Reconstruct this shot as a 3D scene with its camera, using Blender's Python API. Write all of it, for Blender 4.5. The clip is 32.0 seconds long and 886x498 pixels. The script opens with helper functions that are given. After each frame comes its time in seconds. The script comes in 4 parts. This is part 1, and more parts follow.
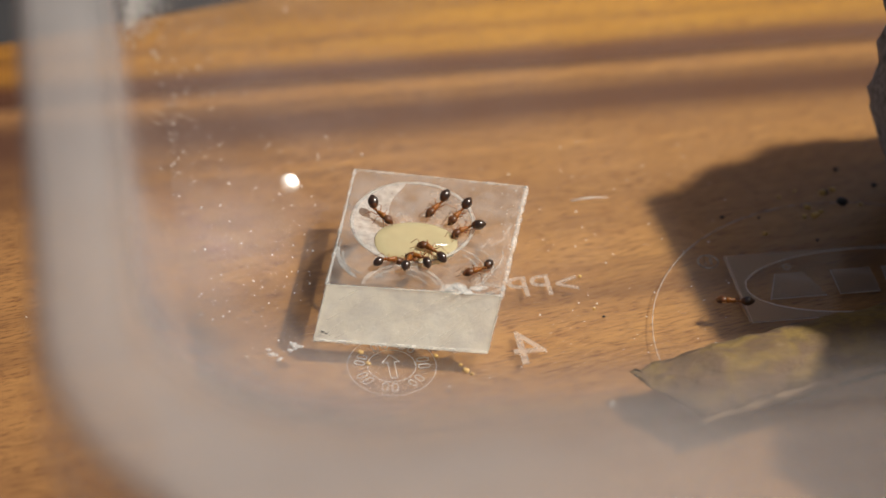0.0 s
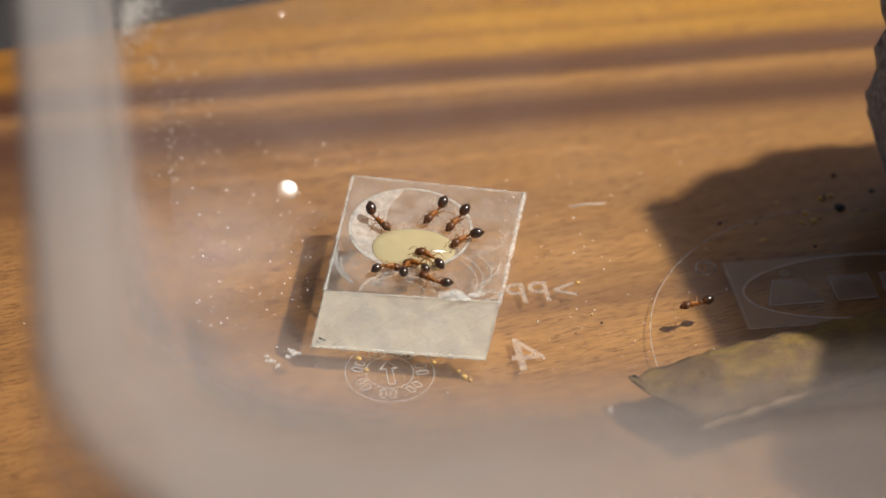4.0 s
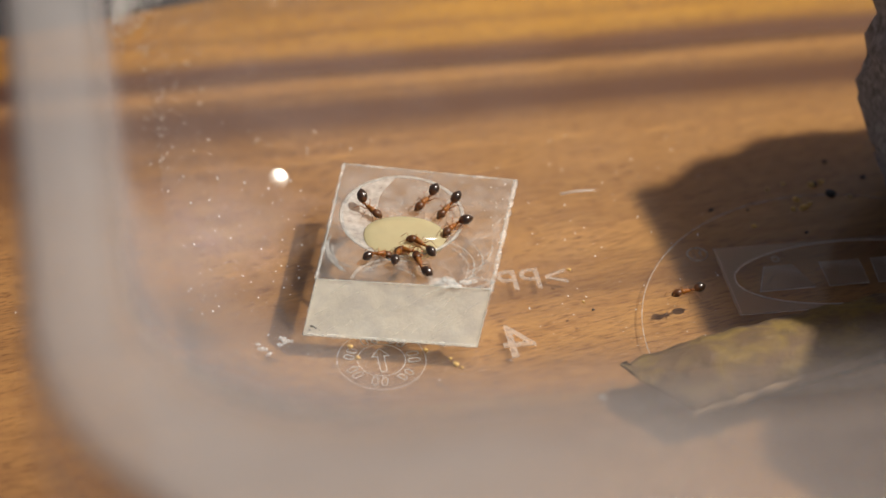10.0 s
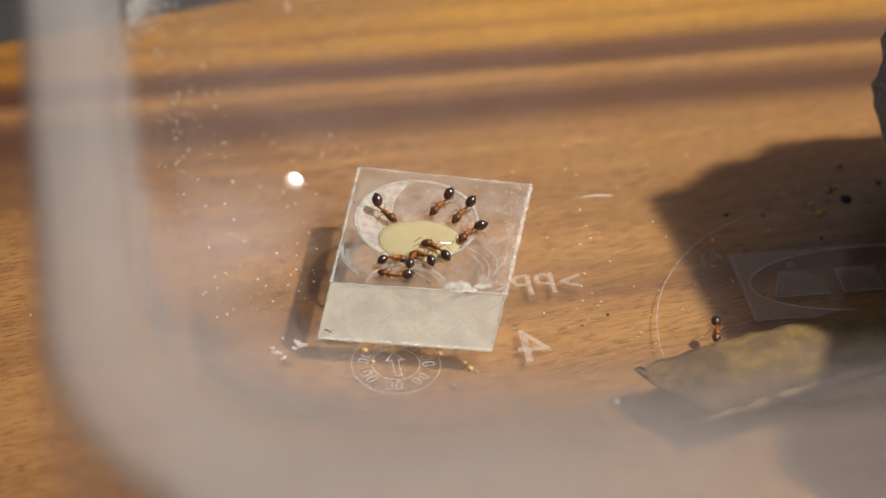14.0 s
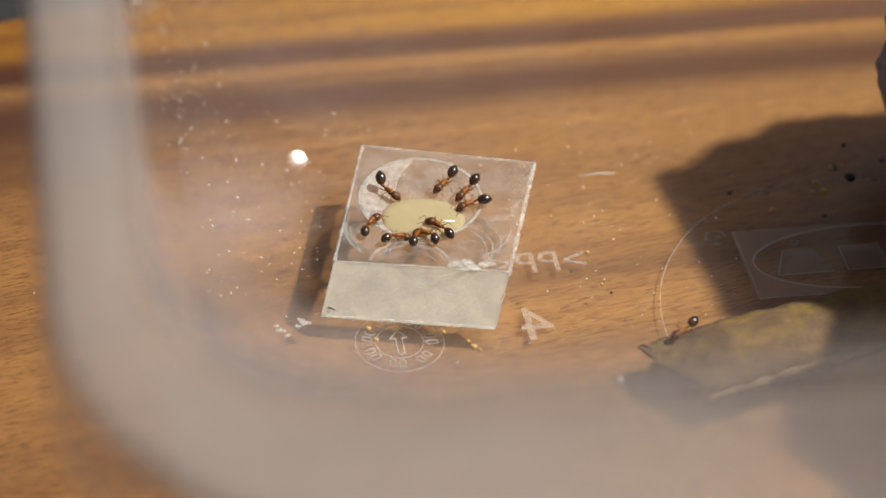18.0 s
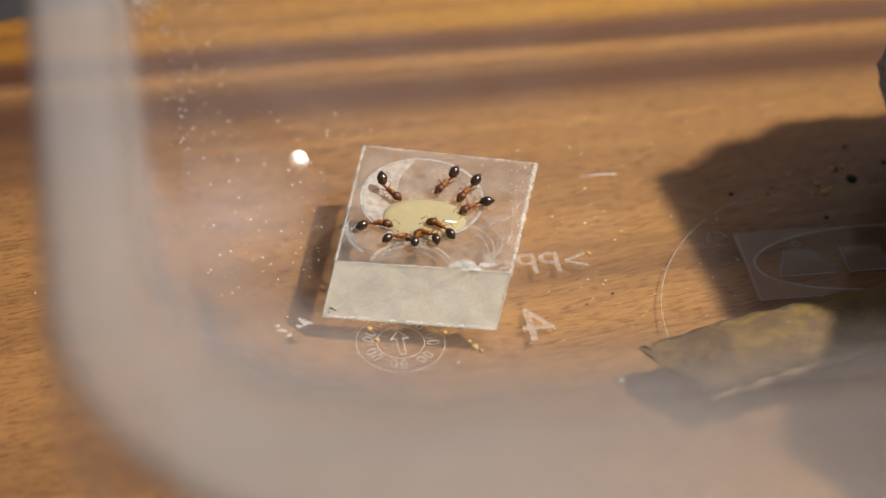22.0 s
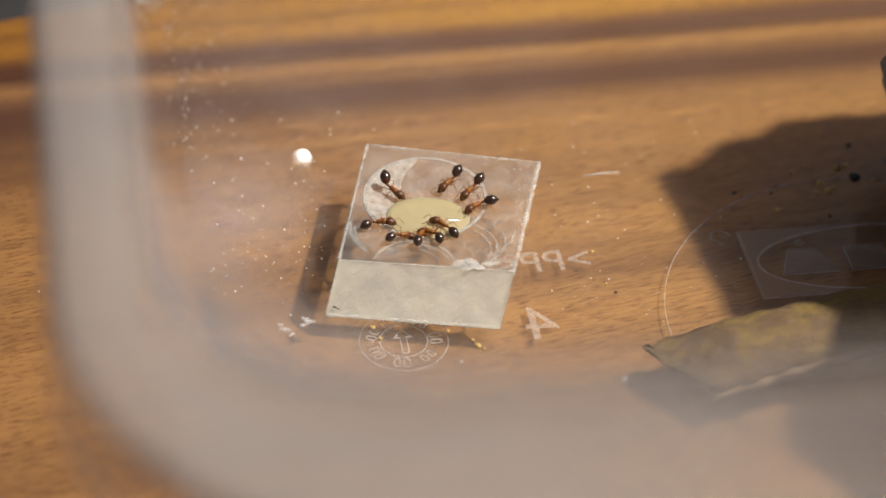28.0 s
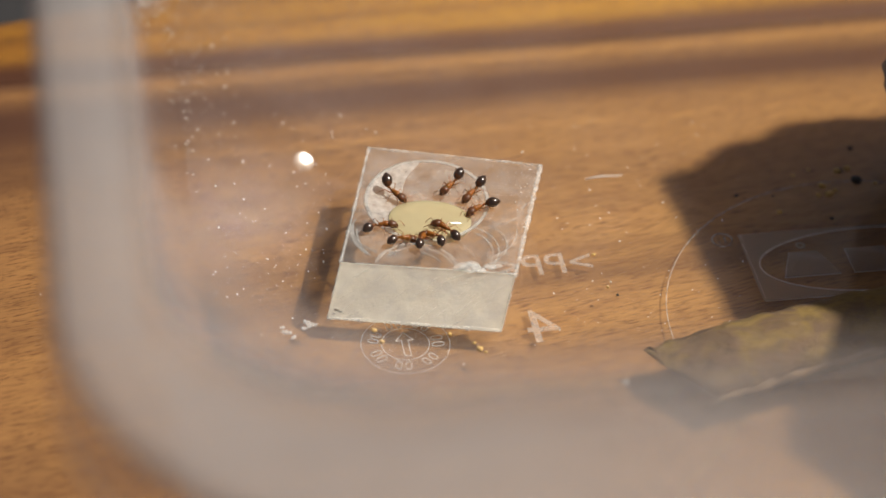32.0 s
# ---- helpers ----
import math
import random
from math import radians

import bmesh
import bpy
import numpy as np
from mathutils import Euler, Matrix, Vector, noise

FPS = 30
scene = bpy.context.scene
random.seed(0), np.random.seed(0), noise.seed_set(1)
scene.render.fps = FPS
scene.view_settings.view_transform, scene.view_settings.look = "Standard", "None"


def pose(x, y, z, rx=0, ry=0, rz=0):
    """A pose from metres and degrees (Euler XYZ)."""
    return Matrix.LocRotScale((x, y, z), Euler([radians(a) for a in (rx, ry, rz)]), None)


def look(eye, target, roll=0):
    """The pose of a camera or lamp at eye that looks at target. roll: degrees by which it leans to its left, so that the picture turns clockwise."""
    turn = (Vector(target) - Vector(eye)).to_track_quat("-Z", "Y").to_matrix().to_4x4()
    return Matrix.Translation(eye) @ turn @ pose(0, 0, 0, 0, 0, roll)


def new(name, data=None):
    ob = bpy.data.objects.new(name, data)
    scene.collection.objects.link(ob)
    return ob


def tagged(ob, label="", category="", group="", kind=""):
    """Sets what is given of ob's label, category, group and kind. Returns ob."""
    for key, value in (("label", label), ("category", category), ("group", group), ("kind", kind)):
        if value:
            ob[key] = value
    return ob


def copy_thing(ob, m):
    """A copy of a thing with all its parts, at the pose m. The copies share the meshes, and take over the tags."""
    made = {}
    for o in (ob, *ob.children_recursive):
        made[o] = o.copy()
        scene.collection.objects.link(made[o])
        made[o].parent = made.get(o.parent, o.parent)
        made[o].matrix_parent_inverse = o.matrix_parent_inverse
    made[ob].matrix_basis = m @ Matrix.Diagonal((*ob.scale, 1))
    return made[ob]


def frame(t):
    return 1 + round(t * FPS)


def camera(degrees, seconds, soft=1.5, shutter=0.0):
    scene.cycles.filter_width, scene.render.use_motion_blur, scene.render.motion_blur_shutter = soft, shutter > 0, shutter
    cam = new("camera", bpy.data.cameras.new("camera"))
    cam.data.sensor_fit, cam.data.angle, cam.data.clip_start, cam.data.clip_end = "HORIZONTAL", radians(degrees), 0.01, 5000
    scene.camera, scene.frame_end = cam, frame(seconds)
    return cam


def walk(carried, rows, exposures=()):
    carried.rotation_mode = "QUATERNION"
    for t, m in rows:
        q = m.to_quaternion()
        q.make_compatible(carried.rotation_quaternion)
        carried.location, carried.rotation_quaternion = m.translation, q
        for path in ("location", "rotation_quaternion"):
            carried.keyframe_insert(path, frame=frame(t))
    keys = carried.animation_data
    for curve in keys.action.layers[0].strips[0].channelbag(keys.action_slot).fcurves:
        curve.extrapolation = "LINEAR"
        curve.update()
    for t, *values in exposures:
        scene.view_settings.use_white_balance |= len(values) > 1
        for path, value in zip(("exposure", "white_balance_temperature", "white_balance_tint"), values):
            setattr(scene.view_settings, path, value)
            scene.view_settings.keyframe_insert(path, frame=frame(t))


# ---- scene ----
MM = 0.001

# camera: carried in the hand, it stays in one spot and only turns a little
EYE, TARGET, ROLL = (0.0, -0.17737, 0.13857), (0.0, 0.0, 0.0), 2.5
SWAY = (  # seconds, degrees to the left, degrees up, degrees of roll
    (0, 0.000, 0.000, 0.00), (0.5, -0.115, 0.043, 0.09), (1, -0.009, 0.010, 0.03), (1.5, 0.017, 0.019, -0.02), (2, 0.058, 0.035, -0.09), 
    (2.5, 0.082, 0.113, 0.10), (3, -0.032, 0.089, 0.02), (3.5, -0.037, 0.117, -0.03), (5.5, -0.098, 0.170, -0.01), (6, -0.040, 0.160, -0.04), 
    (6.5, -0.104, 0.131, 0.01), (7, -0.161, 0.101, -0.02), (7.5, -0.307, -0.037, -0.19), (8, -0.376, -0.085, -0.36), (8.5, -0.189, -0.125, -0.46), 
    (9, -0.151, -0.139, -0.48), (9.5, -0.450, -0.197, -0.31), (10, -0.246, -0.140, -0.25), (10.5, -0.122, -0.169, -0.21), (11, -0.043, -0.106, -0.07), 
    (11.5, -0.072, 0.040, 0.07), (12, -0.066, 0.034, -0.06), (12.5, 0.037, -0.008, -0.06), (13, 0.097, -0.027, -0.06), (13.5, 0.049, -0.009, -0.04), 
    (14, 0.093, -0.044, -0.03), (14.5, -0.043, -0.272, -0.02), (16.5, 0.103, -0.260, -0.12), (17, 0.099, -0.290, -0.10), (17.5, 0.160, -0.445, -0.01), 
    (18, 0.174, -0.545, -0.05), (18.5, 0.137, -0.509, -0.00), (19, 0.027, -0.575, -0.01), (19.5, -0.003, -0.524, -0.04), (20, -0.032, -0.536, 0.02), 
    (20.5, -0.012, -0.523, -0.03), (21, 0.241, -0.522, 0.13), (21.5, 0.220, -0.492, 0.06), (22, 0.204, -0.533, 0.09), (22.5, 0.179, -0.506, 0.02), 
    (23, 0.143, -0.533, 0.11), (23.5, 0.169, -0.497, 0.01), (24, 0.166, -0.488, 0.05), (24.5, 0.140, -0.466, 0.13), (25, 0.335, -0.491, 0.06), 
    (25.5, 0.258, -0.512, 0.11), (27.5, 0.214, -0.537, 0.10), (28, 0.277, -0.562, 0.09), (28.5, 0.311, -0.555, 0.14), (29, 0.299, -0.541, -0.01), 
    (29.5, 0.403, -0.557, 0.06), (30, 0.369, -0.554, 0.06), (30.5, 0.299, -0.588, 0.02), (31, 0.265, -0.572, 0.09), (31.5, 0.285, -0.519, 0.08), 
    (32, 0.316, -0.497, 0.05), 
)
cam = camera(20, 32.0, soft=1.5)
cam.data.dof.use_dof = True
cam.data.dof.focus_distance = 0.2185
cam.data.dof.aperture_fstop = 20.0
HELD = look(EYE, TARGET, ROLL)
walk(cam, [(t, HELD @ pose(0, 0, 0, up, left, roll)) for t, left, up, roll in SWAY], [(0.0, 0.0), (32.0, 0.0)])

# light: a high sun from the side, a dim sky
TO_SUN = Vector((0.62, 0.10, 1.0)).normalized()
world = bpy.data.worlds.new("world")
scene.world = world
world.use_nodes = True
wn = world.node_tree.nodes
sky = wn.new("ShaderNodeTexSky")
sky.sky_type, sky.sun_disc = "NISHITA", False
sky.air_density, sky.dust_density = 0.6, 5.0
sky.sun_elevation, sky.sun_rotation = math.asin(TO_SUN.z), math.atan2(TO_SUN.x, TO_SUN.y)
warm = wn.new("ShaderNodeMix")  # warm tint added over the sky's light, from no seen source
warm.data_type, warm.blend_type = "RGBA", "MULTIPLY"
warm.inputs[0].default_value, warm.inputs[7].default_value = 1.0, (1.0, 0.94, 0.87, 1.0)
world.node_tree.links.new(sky.outputs[0], warm.inputs[6])
world.node_tree.links.new(warm.outputs[2], wn["Background"].inputs[0])
wn["Background"].inputs[1].default_value = 0.061
sun_data = bpy.data.lights.new("sun", "SUN")
sun_data.energy, sun_data.angle, sun_data.color = 5.2, radians(2.4), (1.0, 0.93, 0.82)
sun = new("sun", sun_data)
sun.matrix_world = look(TO_SUN * 0.5, (0, 0, 0))


# ---- materials: one unit of the texture space is a millimetre ----
class Nodes:
    def __init__(self, name):
        self.mat = bpy.data.materials.new(name)
        self.mat.use_nodes = True
        self.tree = self.mat.node_tree
        self.tree.nodes.clear()
        self.out = self.add("ShaderNodeOutputMaterial")

    def add(self, kind, **values):
        n = self.tree.nodes.new(kind)
        for k, v in values.items():
            n.inputs[k.replace("_", " ")].default_value = v
        return n

    def link(self, a, b):
        self.tree.links.new(a, b)

    def coords(self, scale=(1, 1, 1), turn=0.0):
        tc, rt, mp = self.add("ShaderNodeTexCoord"), self.add("ShaderNodeMapping"), self.add("ShaderNodeMapping")
        rt.inputs["Rotation"].default_value = (0, 0, radians(turn))
        mp.inputs["Scale"].default_value = [1000 * s for s in scale]
        self.link(tc.outputs["Object"], rt.inputs["Vector"])
        self.link(rt.outputs[0], mp.inputs["Vector"])
        return mp.outputs[0]

    def noise(self, vec, scale, detail=4.0, rough=0.55, distort=0.0):
        n = self.add("ShaderNodeTexNoise", Scale=scale, Detail=detail, Roughness=rough, Distortion=distort)
        self.link(vec, n.inputs["Vector"])
        return n.outputs["Fac"]

    def ramp(self, fac, *stops):
        n = self.add("ShaderNodeValToRGB")
        e = n.color_ramp.elements
        while len(e) < len(stops):
            e.new(0.5)
        for el, (p, c) in zip(e, stops):
            el.position = p
            el.color = (*c, 1) if isinstance(c, tuple) else (c, c, c, 1)
        self.link(fac, n.inputs[0])
        return n.outputs[0]

    def mixc(self, fac, a, b, kind="MIX"):
        n = self.tree.nodes.new("ShaderNodeMix")
        n.data_type, n.blend_type = "RGBA", kind
        for v, i in ((fac, 0), (a, 6), (b, 7)):
            if isinstance(v, (int, float)):
                n.inputs[i].default_value = v
            elif isinstance(v, tuple):
                n.inputs[i].default_value = (*v, 1)
            else:
                self.link(v, n.inputs[i])
        return n.outputs[2]

    def math(self, op, a, b=0.0):
        n = self.tree.nodes.new("ShaderNodeMath")
        n.operation = op
        for i, v in enumerate((a, b)):
            if isinstance(v, (int, float)):
                n.inputs[i].default_value = v
            else:
                self.link(v, n.inputs[i])
        return n.outputs[0]

    def bump(self, height, strength, dist=0.0001):
        n = self.add("ShaderNodeBump", Strength=strength, Distance=dist)
        self.link(height, n.inputs["Height"])
        return n.outputs[0]

    def mix(self, fac, a, b):
        n = self.add("ShaderNodeMixShader")
        if isinstance(fac, (int, float)):
            n.inputs[0].default_value = fac
        else:
            self.link(fac, n.inputs[0])
        self.link(a, n.inputs[1])
        self.link(b, n.inputs[2])
        return n.outputs[0]

    def done(self, shader):
        self.link(shader, self.out.inputs[0])
        return self.mat


def solid(name, low, high, scale=2.0, rough=0.5, bump=0.3, coat=0.0, sss=0.0, detail=5.0, shine=0.5, coat_rough=0.08):
    m = Nodes(name)
    v = m.coords()
    f = m.noise(v, scale, detail)
    big = m.noise(v, scale * 0.17, 2.0)
    col = m.mixc(m.math("MULTIPLY", big, 0.5), m.ramp(f, (0.3, low), (0.7, high)), low)
    b = m.add("ShaderNodeBsdfPrincipled", Roughness=rough, Coat_Weight=coat, Subsurface_Weight=sss, Subsurface_Scale=0.0004)
    b.inputs["Coat Roughness"].default_value = coat_rough
    b.inputs["Specular IOR Level"].default_value = shine
    m.link(col, b.inputs["Base Color"])
    m.link(m.bump(f, bump), b.inputs["Normal"])
    return m.done(b.outputs[0])


def plastic(name, clear, haze, scatter=(0.75, 0.74, 0.72), rough=0.04, cloud=0.3, scale=0.4, bump=0.0, streak=(1, 1, 1), gloss=0.8, through_share=0.5, blotch=None, fade=0.0, lean=None, rise=None):
    """Clear or cloudy plastic: light goes through, a share of it is scattered, the surface shines."""
    m = Nodes(name)
    v = m.coords(streak)
    n = m.noise(v, scale, 5.0)
    fine = m.noise(v, scale * 12, 3.0)
    t = m.add("ShaderNodeBsdfTransparent")
    t.inputs[0].default_value = (*clear, 1)
    d, tr = m.add("ShaderNodeBsdfDiffuse"), m.add("ShaderNodeBsdfTranslucent")
    d.inputs[0].default_value = tr.inputs[0].default_value = (*scatter, 1)
    if blotch:
        col = m.mixc(m.ramp(m.noise(m.coords((0.7, 1, 1), 35), 0.36, 6.0, 0.68, 0.6), (0.40, 0.0), (0.62, 1.0)), scatter, blotch)
        m.link(col, d.inputs[0])
        m.link(col, tr.inputs[0])
    normal = m.bump(m.math("ADD", n, m.math("MULTIPLY", fine, 0.4)), bump) if bump else None
    milk = m.mix(through_share, d.outputs[0], tr.outputs[0])
    amount = m.math("MULTIPLY", m.math("ADD", m.math("MULTIPLY", m.math("SUBTRACT", n, 0.5), cloud * 4), 1.0), haze)
    amount.node.use_clamp = True
    if lean:  # haze scaled along x; on the rim this stands in for uneven light
        sx = m.add("ShaderNodeSeparateXYZ")
        m.link(m.coords(), sx.inputs[0])
        amount = m.math("MULTIPLY", amount, m.ramp(m.math("DIVIDE", m.math("ADD", sx.outputs["X"], 40.0), 80.0), *lean))
        amount.node.use_clamp = True
    if rise:  # cloudier towards the rim
        sz = m.add("ShaderNodeSeparateXYZ")
        m.link(m.coords(), sz.inputs[0])
        amount = m.math("MULTIPLY", amount, m.ramp(m.math("DIVIDE", sz.outputs["Z"], 50.0), *rise))
    if fade:  # thins out towards the edge of the patch, unevenly
        far = m.add("ShaderNodeVectorMath")
        far.operation = "LENGTH"
        m.link(m.coords(), far.inputs[0])
        gone = m.math("ADD", m.math("DIVIDE", far.outputs["Value"], fade), m.math("MULTIPLY", m.math("SUBTRACT", n, 0.5), 1.2))
        amount = m.math("MULTIPLY", amount, m.ramp(gone, (0.1, 1.0), (0.85, 0.0)))
    g = m.add("ShaderNodeBsdfGlossy", Roughness=rough)
    lw = m.add("ShaderNodeLayerWeight", Blend=0.5)
    if normal:
        for node in (d, tr, g, lw):
            m.link(normal, node.inputs["Normal"])
    shine = m.math("MULTIPLY", m.math("ADD", m.math("MULTIPLY", m.math("POWER", lw.outputs["Facing"], 5.0), 0.9), 0.035), gloss)
    return m.done(m.mix(shine, m.mix(amount, t.outputs[0], milk), g.outputs[0]))


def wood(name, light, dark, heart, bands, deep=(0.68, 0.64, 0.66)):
    m = Nodes(name)
    v = m.coords()
    grain = m.noise(m.coords((0.08, 1, 1), -10), 1.1, 6.0, 0.62, 0.5)
    pores = m.noise(m.coords((0.11, 1, 1), -11), 5.0, 3.0, 0.62, 0.2)
    fleck = m.noise(m.coords((0.3, 1, 1), -11), 7.5, 2.0, 0.5)
    broad = m.noise(m.coords((0.02, 0.5, 1)), 0.28, 3.0, 0.5, 0.6)
    col = m.mixc(m.math("MULTIPLY", m.ramp(grain, (0.36, 0.0), (0.70, 1.0)), 0.62), light, dark)
    col = m.mixc(m.math("MULTIPLY", m.ramp(broad, (0.42, 0.0), (0.68, 1.0)), 0.6), col, heart)
    open_pores = m.math("MULTIPLY", m.ramp(pores, (0.50, 0.0), (0.63, 1.0)), m.ramp(fleck, (0.34, 0.3), (0.56, 1.0)))
    col = m.mixc(m.math("MULTIPLY", open_pores, 0.84), col, tuple(c * k for c, k in zip(dark, (0.36, 0.27, 0.3))))
    sep = m.add("ShaderNodeSeparateXYZ")
    m.link(v, sep.inputs[0])
    # dark heartwood streaks that run along the board
    wob = m.math("MULTIPLY", m.math("SUBTRACT", m.noise(m.coords((0.03, 0.15, 1)), 0.6, 3.0), 0.5), 2.4)
    y = m.math("ADD", sep.outputs["Y"], wob)
    for centre, half, amount in bands:
        d = m.math("ABSOLUTE", m.math("SUBTRACT", y, centre))
        k = m.ramp(m.math("DIVIDE", d, half * 2.0), (0.2, amount), (0.8, 0.0))
        col = m.mixc(k, col, heart)
    # the heart colour reaches wider towards low x
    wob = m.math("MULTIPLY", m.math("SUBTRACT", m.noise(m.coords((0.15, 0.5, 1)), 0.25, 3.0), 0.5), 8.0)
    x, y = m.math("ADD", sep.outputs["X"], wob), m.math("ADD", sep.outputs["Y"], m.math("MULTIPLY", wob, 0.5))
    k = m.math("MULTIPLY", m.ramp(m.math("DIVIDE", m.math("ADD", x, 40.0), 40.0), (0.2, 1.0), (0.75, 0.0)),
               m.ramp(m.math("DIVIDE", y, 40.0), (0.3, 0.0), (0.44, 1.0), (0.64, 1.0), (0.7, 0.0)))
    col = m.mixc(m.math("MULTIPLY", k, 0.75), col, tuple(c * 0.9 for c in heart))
    # colour multiplied darker towards low x, clouded by noise
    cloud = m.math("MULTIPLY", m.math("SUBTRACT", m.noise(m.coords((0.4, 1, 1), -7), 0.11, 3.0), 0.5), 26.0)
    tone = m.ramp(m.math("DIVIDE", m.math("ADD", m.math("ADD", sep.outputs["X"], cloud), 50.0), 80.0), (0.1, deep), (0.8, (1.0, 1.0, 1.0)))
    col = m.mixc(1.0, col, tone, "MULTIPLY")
    b = m.add("ShaderNodeBsdfPrincipled", Roughness=0.42)
    b.inputs["Specular IOR Level"].default_value = 0.35
    m.link(col, b.inputs["Base Color"])
    m.link(m.bump(m.math("ADD", grain, m.math("MULTIPLY", pores, -0.6)), 0.35), b.inputs["Normal"])
    return m.done(b.outputs[0])


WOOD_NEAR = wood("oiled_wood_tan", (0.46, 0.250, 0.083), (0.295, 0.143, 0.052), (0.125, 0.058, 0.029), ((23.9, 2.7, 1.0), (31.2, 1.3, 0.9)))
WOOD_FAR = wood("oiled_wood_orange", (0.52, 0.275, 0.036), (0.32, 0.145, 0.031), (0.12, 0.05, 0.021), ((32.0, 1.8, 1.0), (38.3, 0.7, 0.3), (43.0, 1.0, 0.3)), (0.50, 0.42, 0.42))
GROUND = solid("dark_ground", (0.01, 0.01, 0.012), (0.024, 0.022, 0.022), 0.02, 0.8, 0.2)
TUB_FLOOR = plastic("clear_plastic", (0.97, 0.965, 0.955), 0.052, (0.88, 0.8, 0.79), cloud=0.6, scale=0.12, lean=((0.1, 1.0), (0.45, 0.85), (0.72, 0.38), (1.0, 0.15)))
GLARE_HAZE = plastic("glare_haze_patch", (0.99, 0.985, 0.98), 0.2, (0.92, 0.84, 0.80), 0.3, 0.6, 0.2, gloss=0.1, through_share=0.3, blotch=(0.76, 0.72, 0.86), fade=12.0)
TUB_WALL = plastic("faintly_cloudy_plastic", (0.95, 0.935, 0.93), 0.28, (0.62, 0.58, 0.57), 0.35, 0.4, 0.1, gloss=0.1, rise=((0.0, 0.34), (0.1, 0.26), (0.4, 0.5), (0.95, 1.0)))
# less haze at high x stands in for the rim's dimmer side
TUB_RIM = plastic("thick_cloudy_plastic", (0.94, 0.93, 0.92), 0.48, (0.48, 0.47, 0.475), 0.4, 0.15, 0.1, gloss=0.5, lean=((0.05, 1.0), (0.35, 0.92), (0.46, 0.74), (0.56, 0.46), (0.72, 0.22)))
TUB_LIP = plastic("thin_plastic_lip", (0.94, 0.93, 0.93), 0.16, (0.62, 0.61, 0.63), 0.4, 0.15, 0.1, gloss=0.3)
TUB_HAZE = plastic("thin_haze_plastic", (0.95, 0.94, 0.935), 0.15, (0.6, 0.57, 0.56), 0.4, 0.15, 0.1, gloss=0.3, lean=((0.05, 1.0), (0.35, 0.9), (0.48, 0.62), (0.62, 0.36)))
RAISED = plastic("raised_plastic", (0.98, 0.97, 0.96), 0.25, (0.96, 0.93, 0.9), 0.3, 0.3, 1.0, gloss=0.3, through_share=0.45)
PANEL = plastic("matt_plastic_panel", (0.96, 0.95, 0.94), 0.3, (0.9, 0.8, 0.7), 0.5, 0.0, 1.0, gloss=0.15)
# brighter copy of RAISED, the sparkle of lit edges put into its scatter
MARK = plastic("bright_raised_plastic", (0.97, 0.96, 0.95), 0.66, (0.93, 0.91, 0.89), 0.3, 0.3, 1.0, gloss=0.5, through_share=0.2)
BLOCK_TOP = plastic("clear_acrylic", (0.975, 0.975, 0.968), 0.16, (0.92, 0.9, 0.88), 0.06, 0.9, 0.55, 0.15, through_share=0.5)
BLOCK_SAWN = plastic("sawn_acrylic", (0.9, 0.9, 0.86), 0.9, (1.0, 0.985, 0.86), 0.35, 0.1, 0.5, 0.45, (0.8, 1, 1.2), 0.8, 0.22, blotch=(0.82, 0.815, 0.745))
BLOCK_SIDE = plastic("frosted_acrylic", (0.88, 0.87, 0.86), 0.62, (0.8, 0.78, 0.75), 0.3, 0.2, 1.0, 0.4)
BLOCK_BACK = plastic("half_clear_acrylic", (0.95, 0.95, 0.93), 0.2, (0.8, 0.78, 0.75), 0.3, 0.5, 1.0, 0.3)
BOWL = plastic("ground_acrylic", (0.97, 0.97, 0.965), 0.2, (0.92, 0.91, 0.89), 0.25, 0.9, 0.5, 0.3, through_share=0.4)
FROST = plastic("frosted_acrylic_patch", (0.97, 0.97, 0.965), 0.42, (0.92, 0.92, 0.9), 0.4, 0.6, 1.3, 0.4, gloss=0.5, through_share=0.55)
WORN = plastic("worn_white_acrylic", (0.98, 0.98, 0.97), 0.2, (0.9, 0.89, 0.87), 0.3, 1.2, 1.2, gloss=0.05, through_share=0.15)
SAWN_LINE = plastic("saw_line", (1.0, 1.0, 0.98), 0.14, (1.0, 1.0, 0.97), 0.3, 0.3, 1.0, gloss=0.2, through_share=0.0)
SCRATCH = plastic("scratched_acrylic", (0.98, 0.98, 0.97), 0.15, (0.93, 0.92, 0.9), 0.2, 0.5, 1.0, gloss=0.3, through_share=0.15)
HONEY = plastic("pale_honey", (0.93, 0.89, 0.68), 0.62, (0.66, 0.605, 0.375), 0.24, 0.06, 0.7, 0.0, (1, 1, 1), 1.3, 0.3)
ROCK = solid("porous_grey_stone", (0.12, 0.118, 0.125), (0.44, 0.43, 0.44), 1.3, 0.9, 1.0)
UNDER = solid("bark_shade_brown", (0.03, 0.022, 0.014), (0.07, 0.05, 0.03), 0.6, 0.85, 0.8)


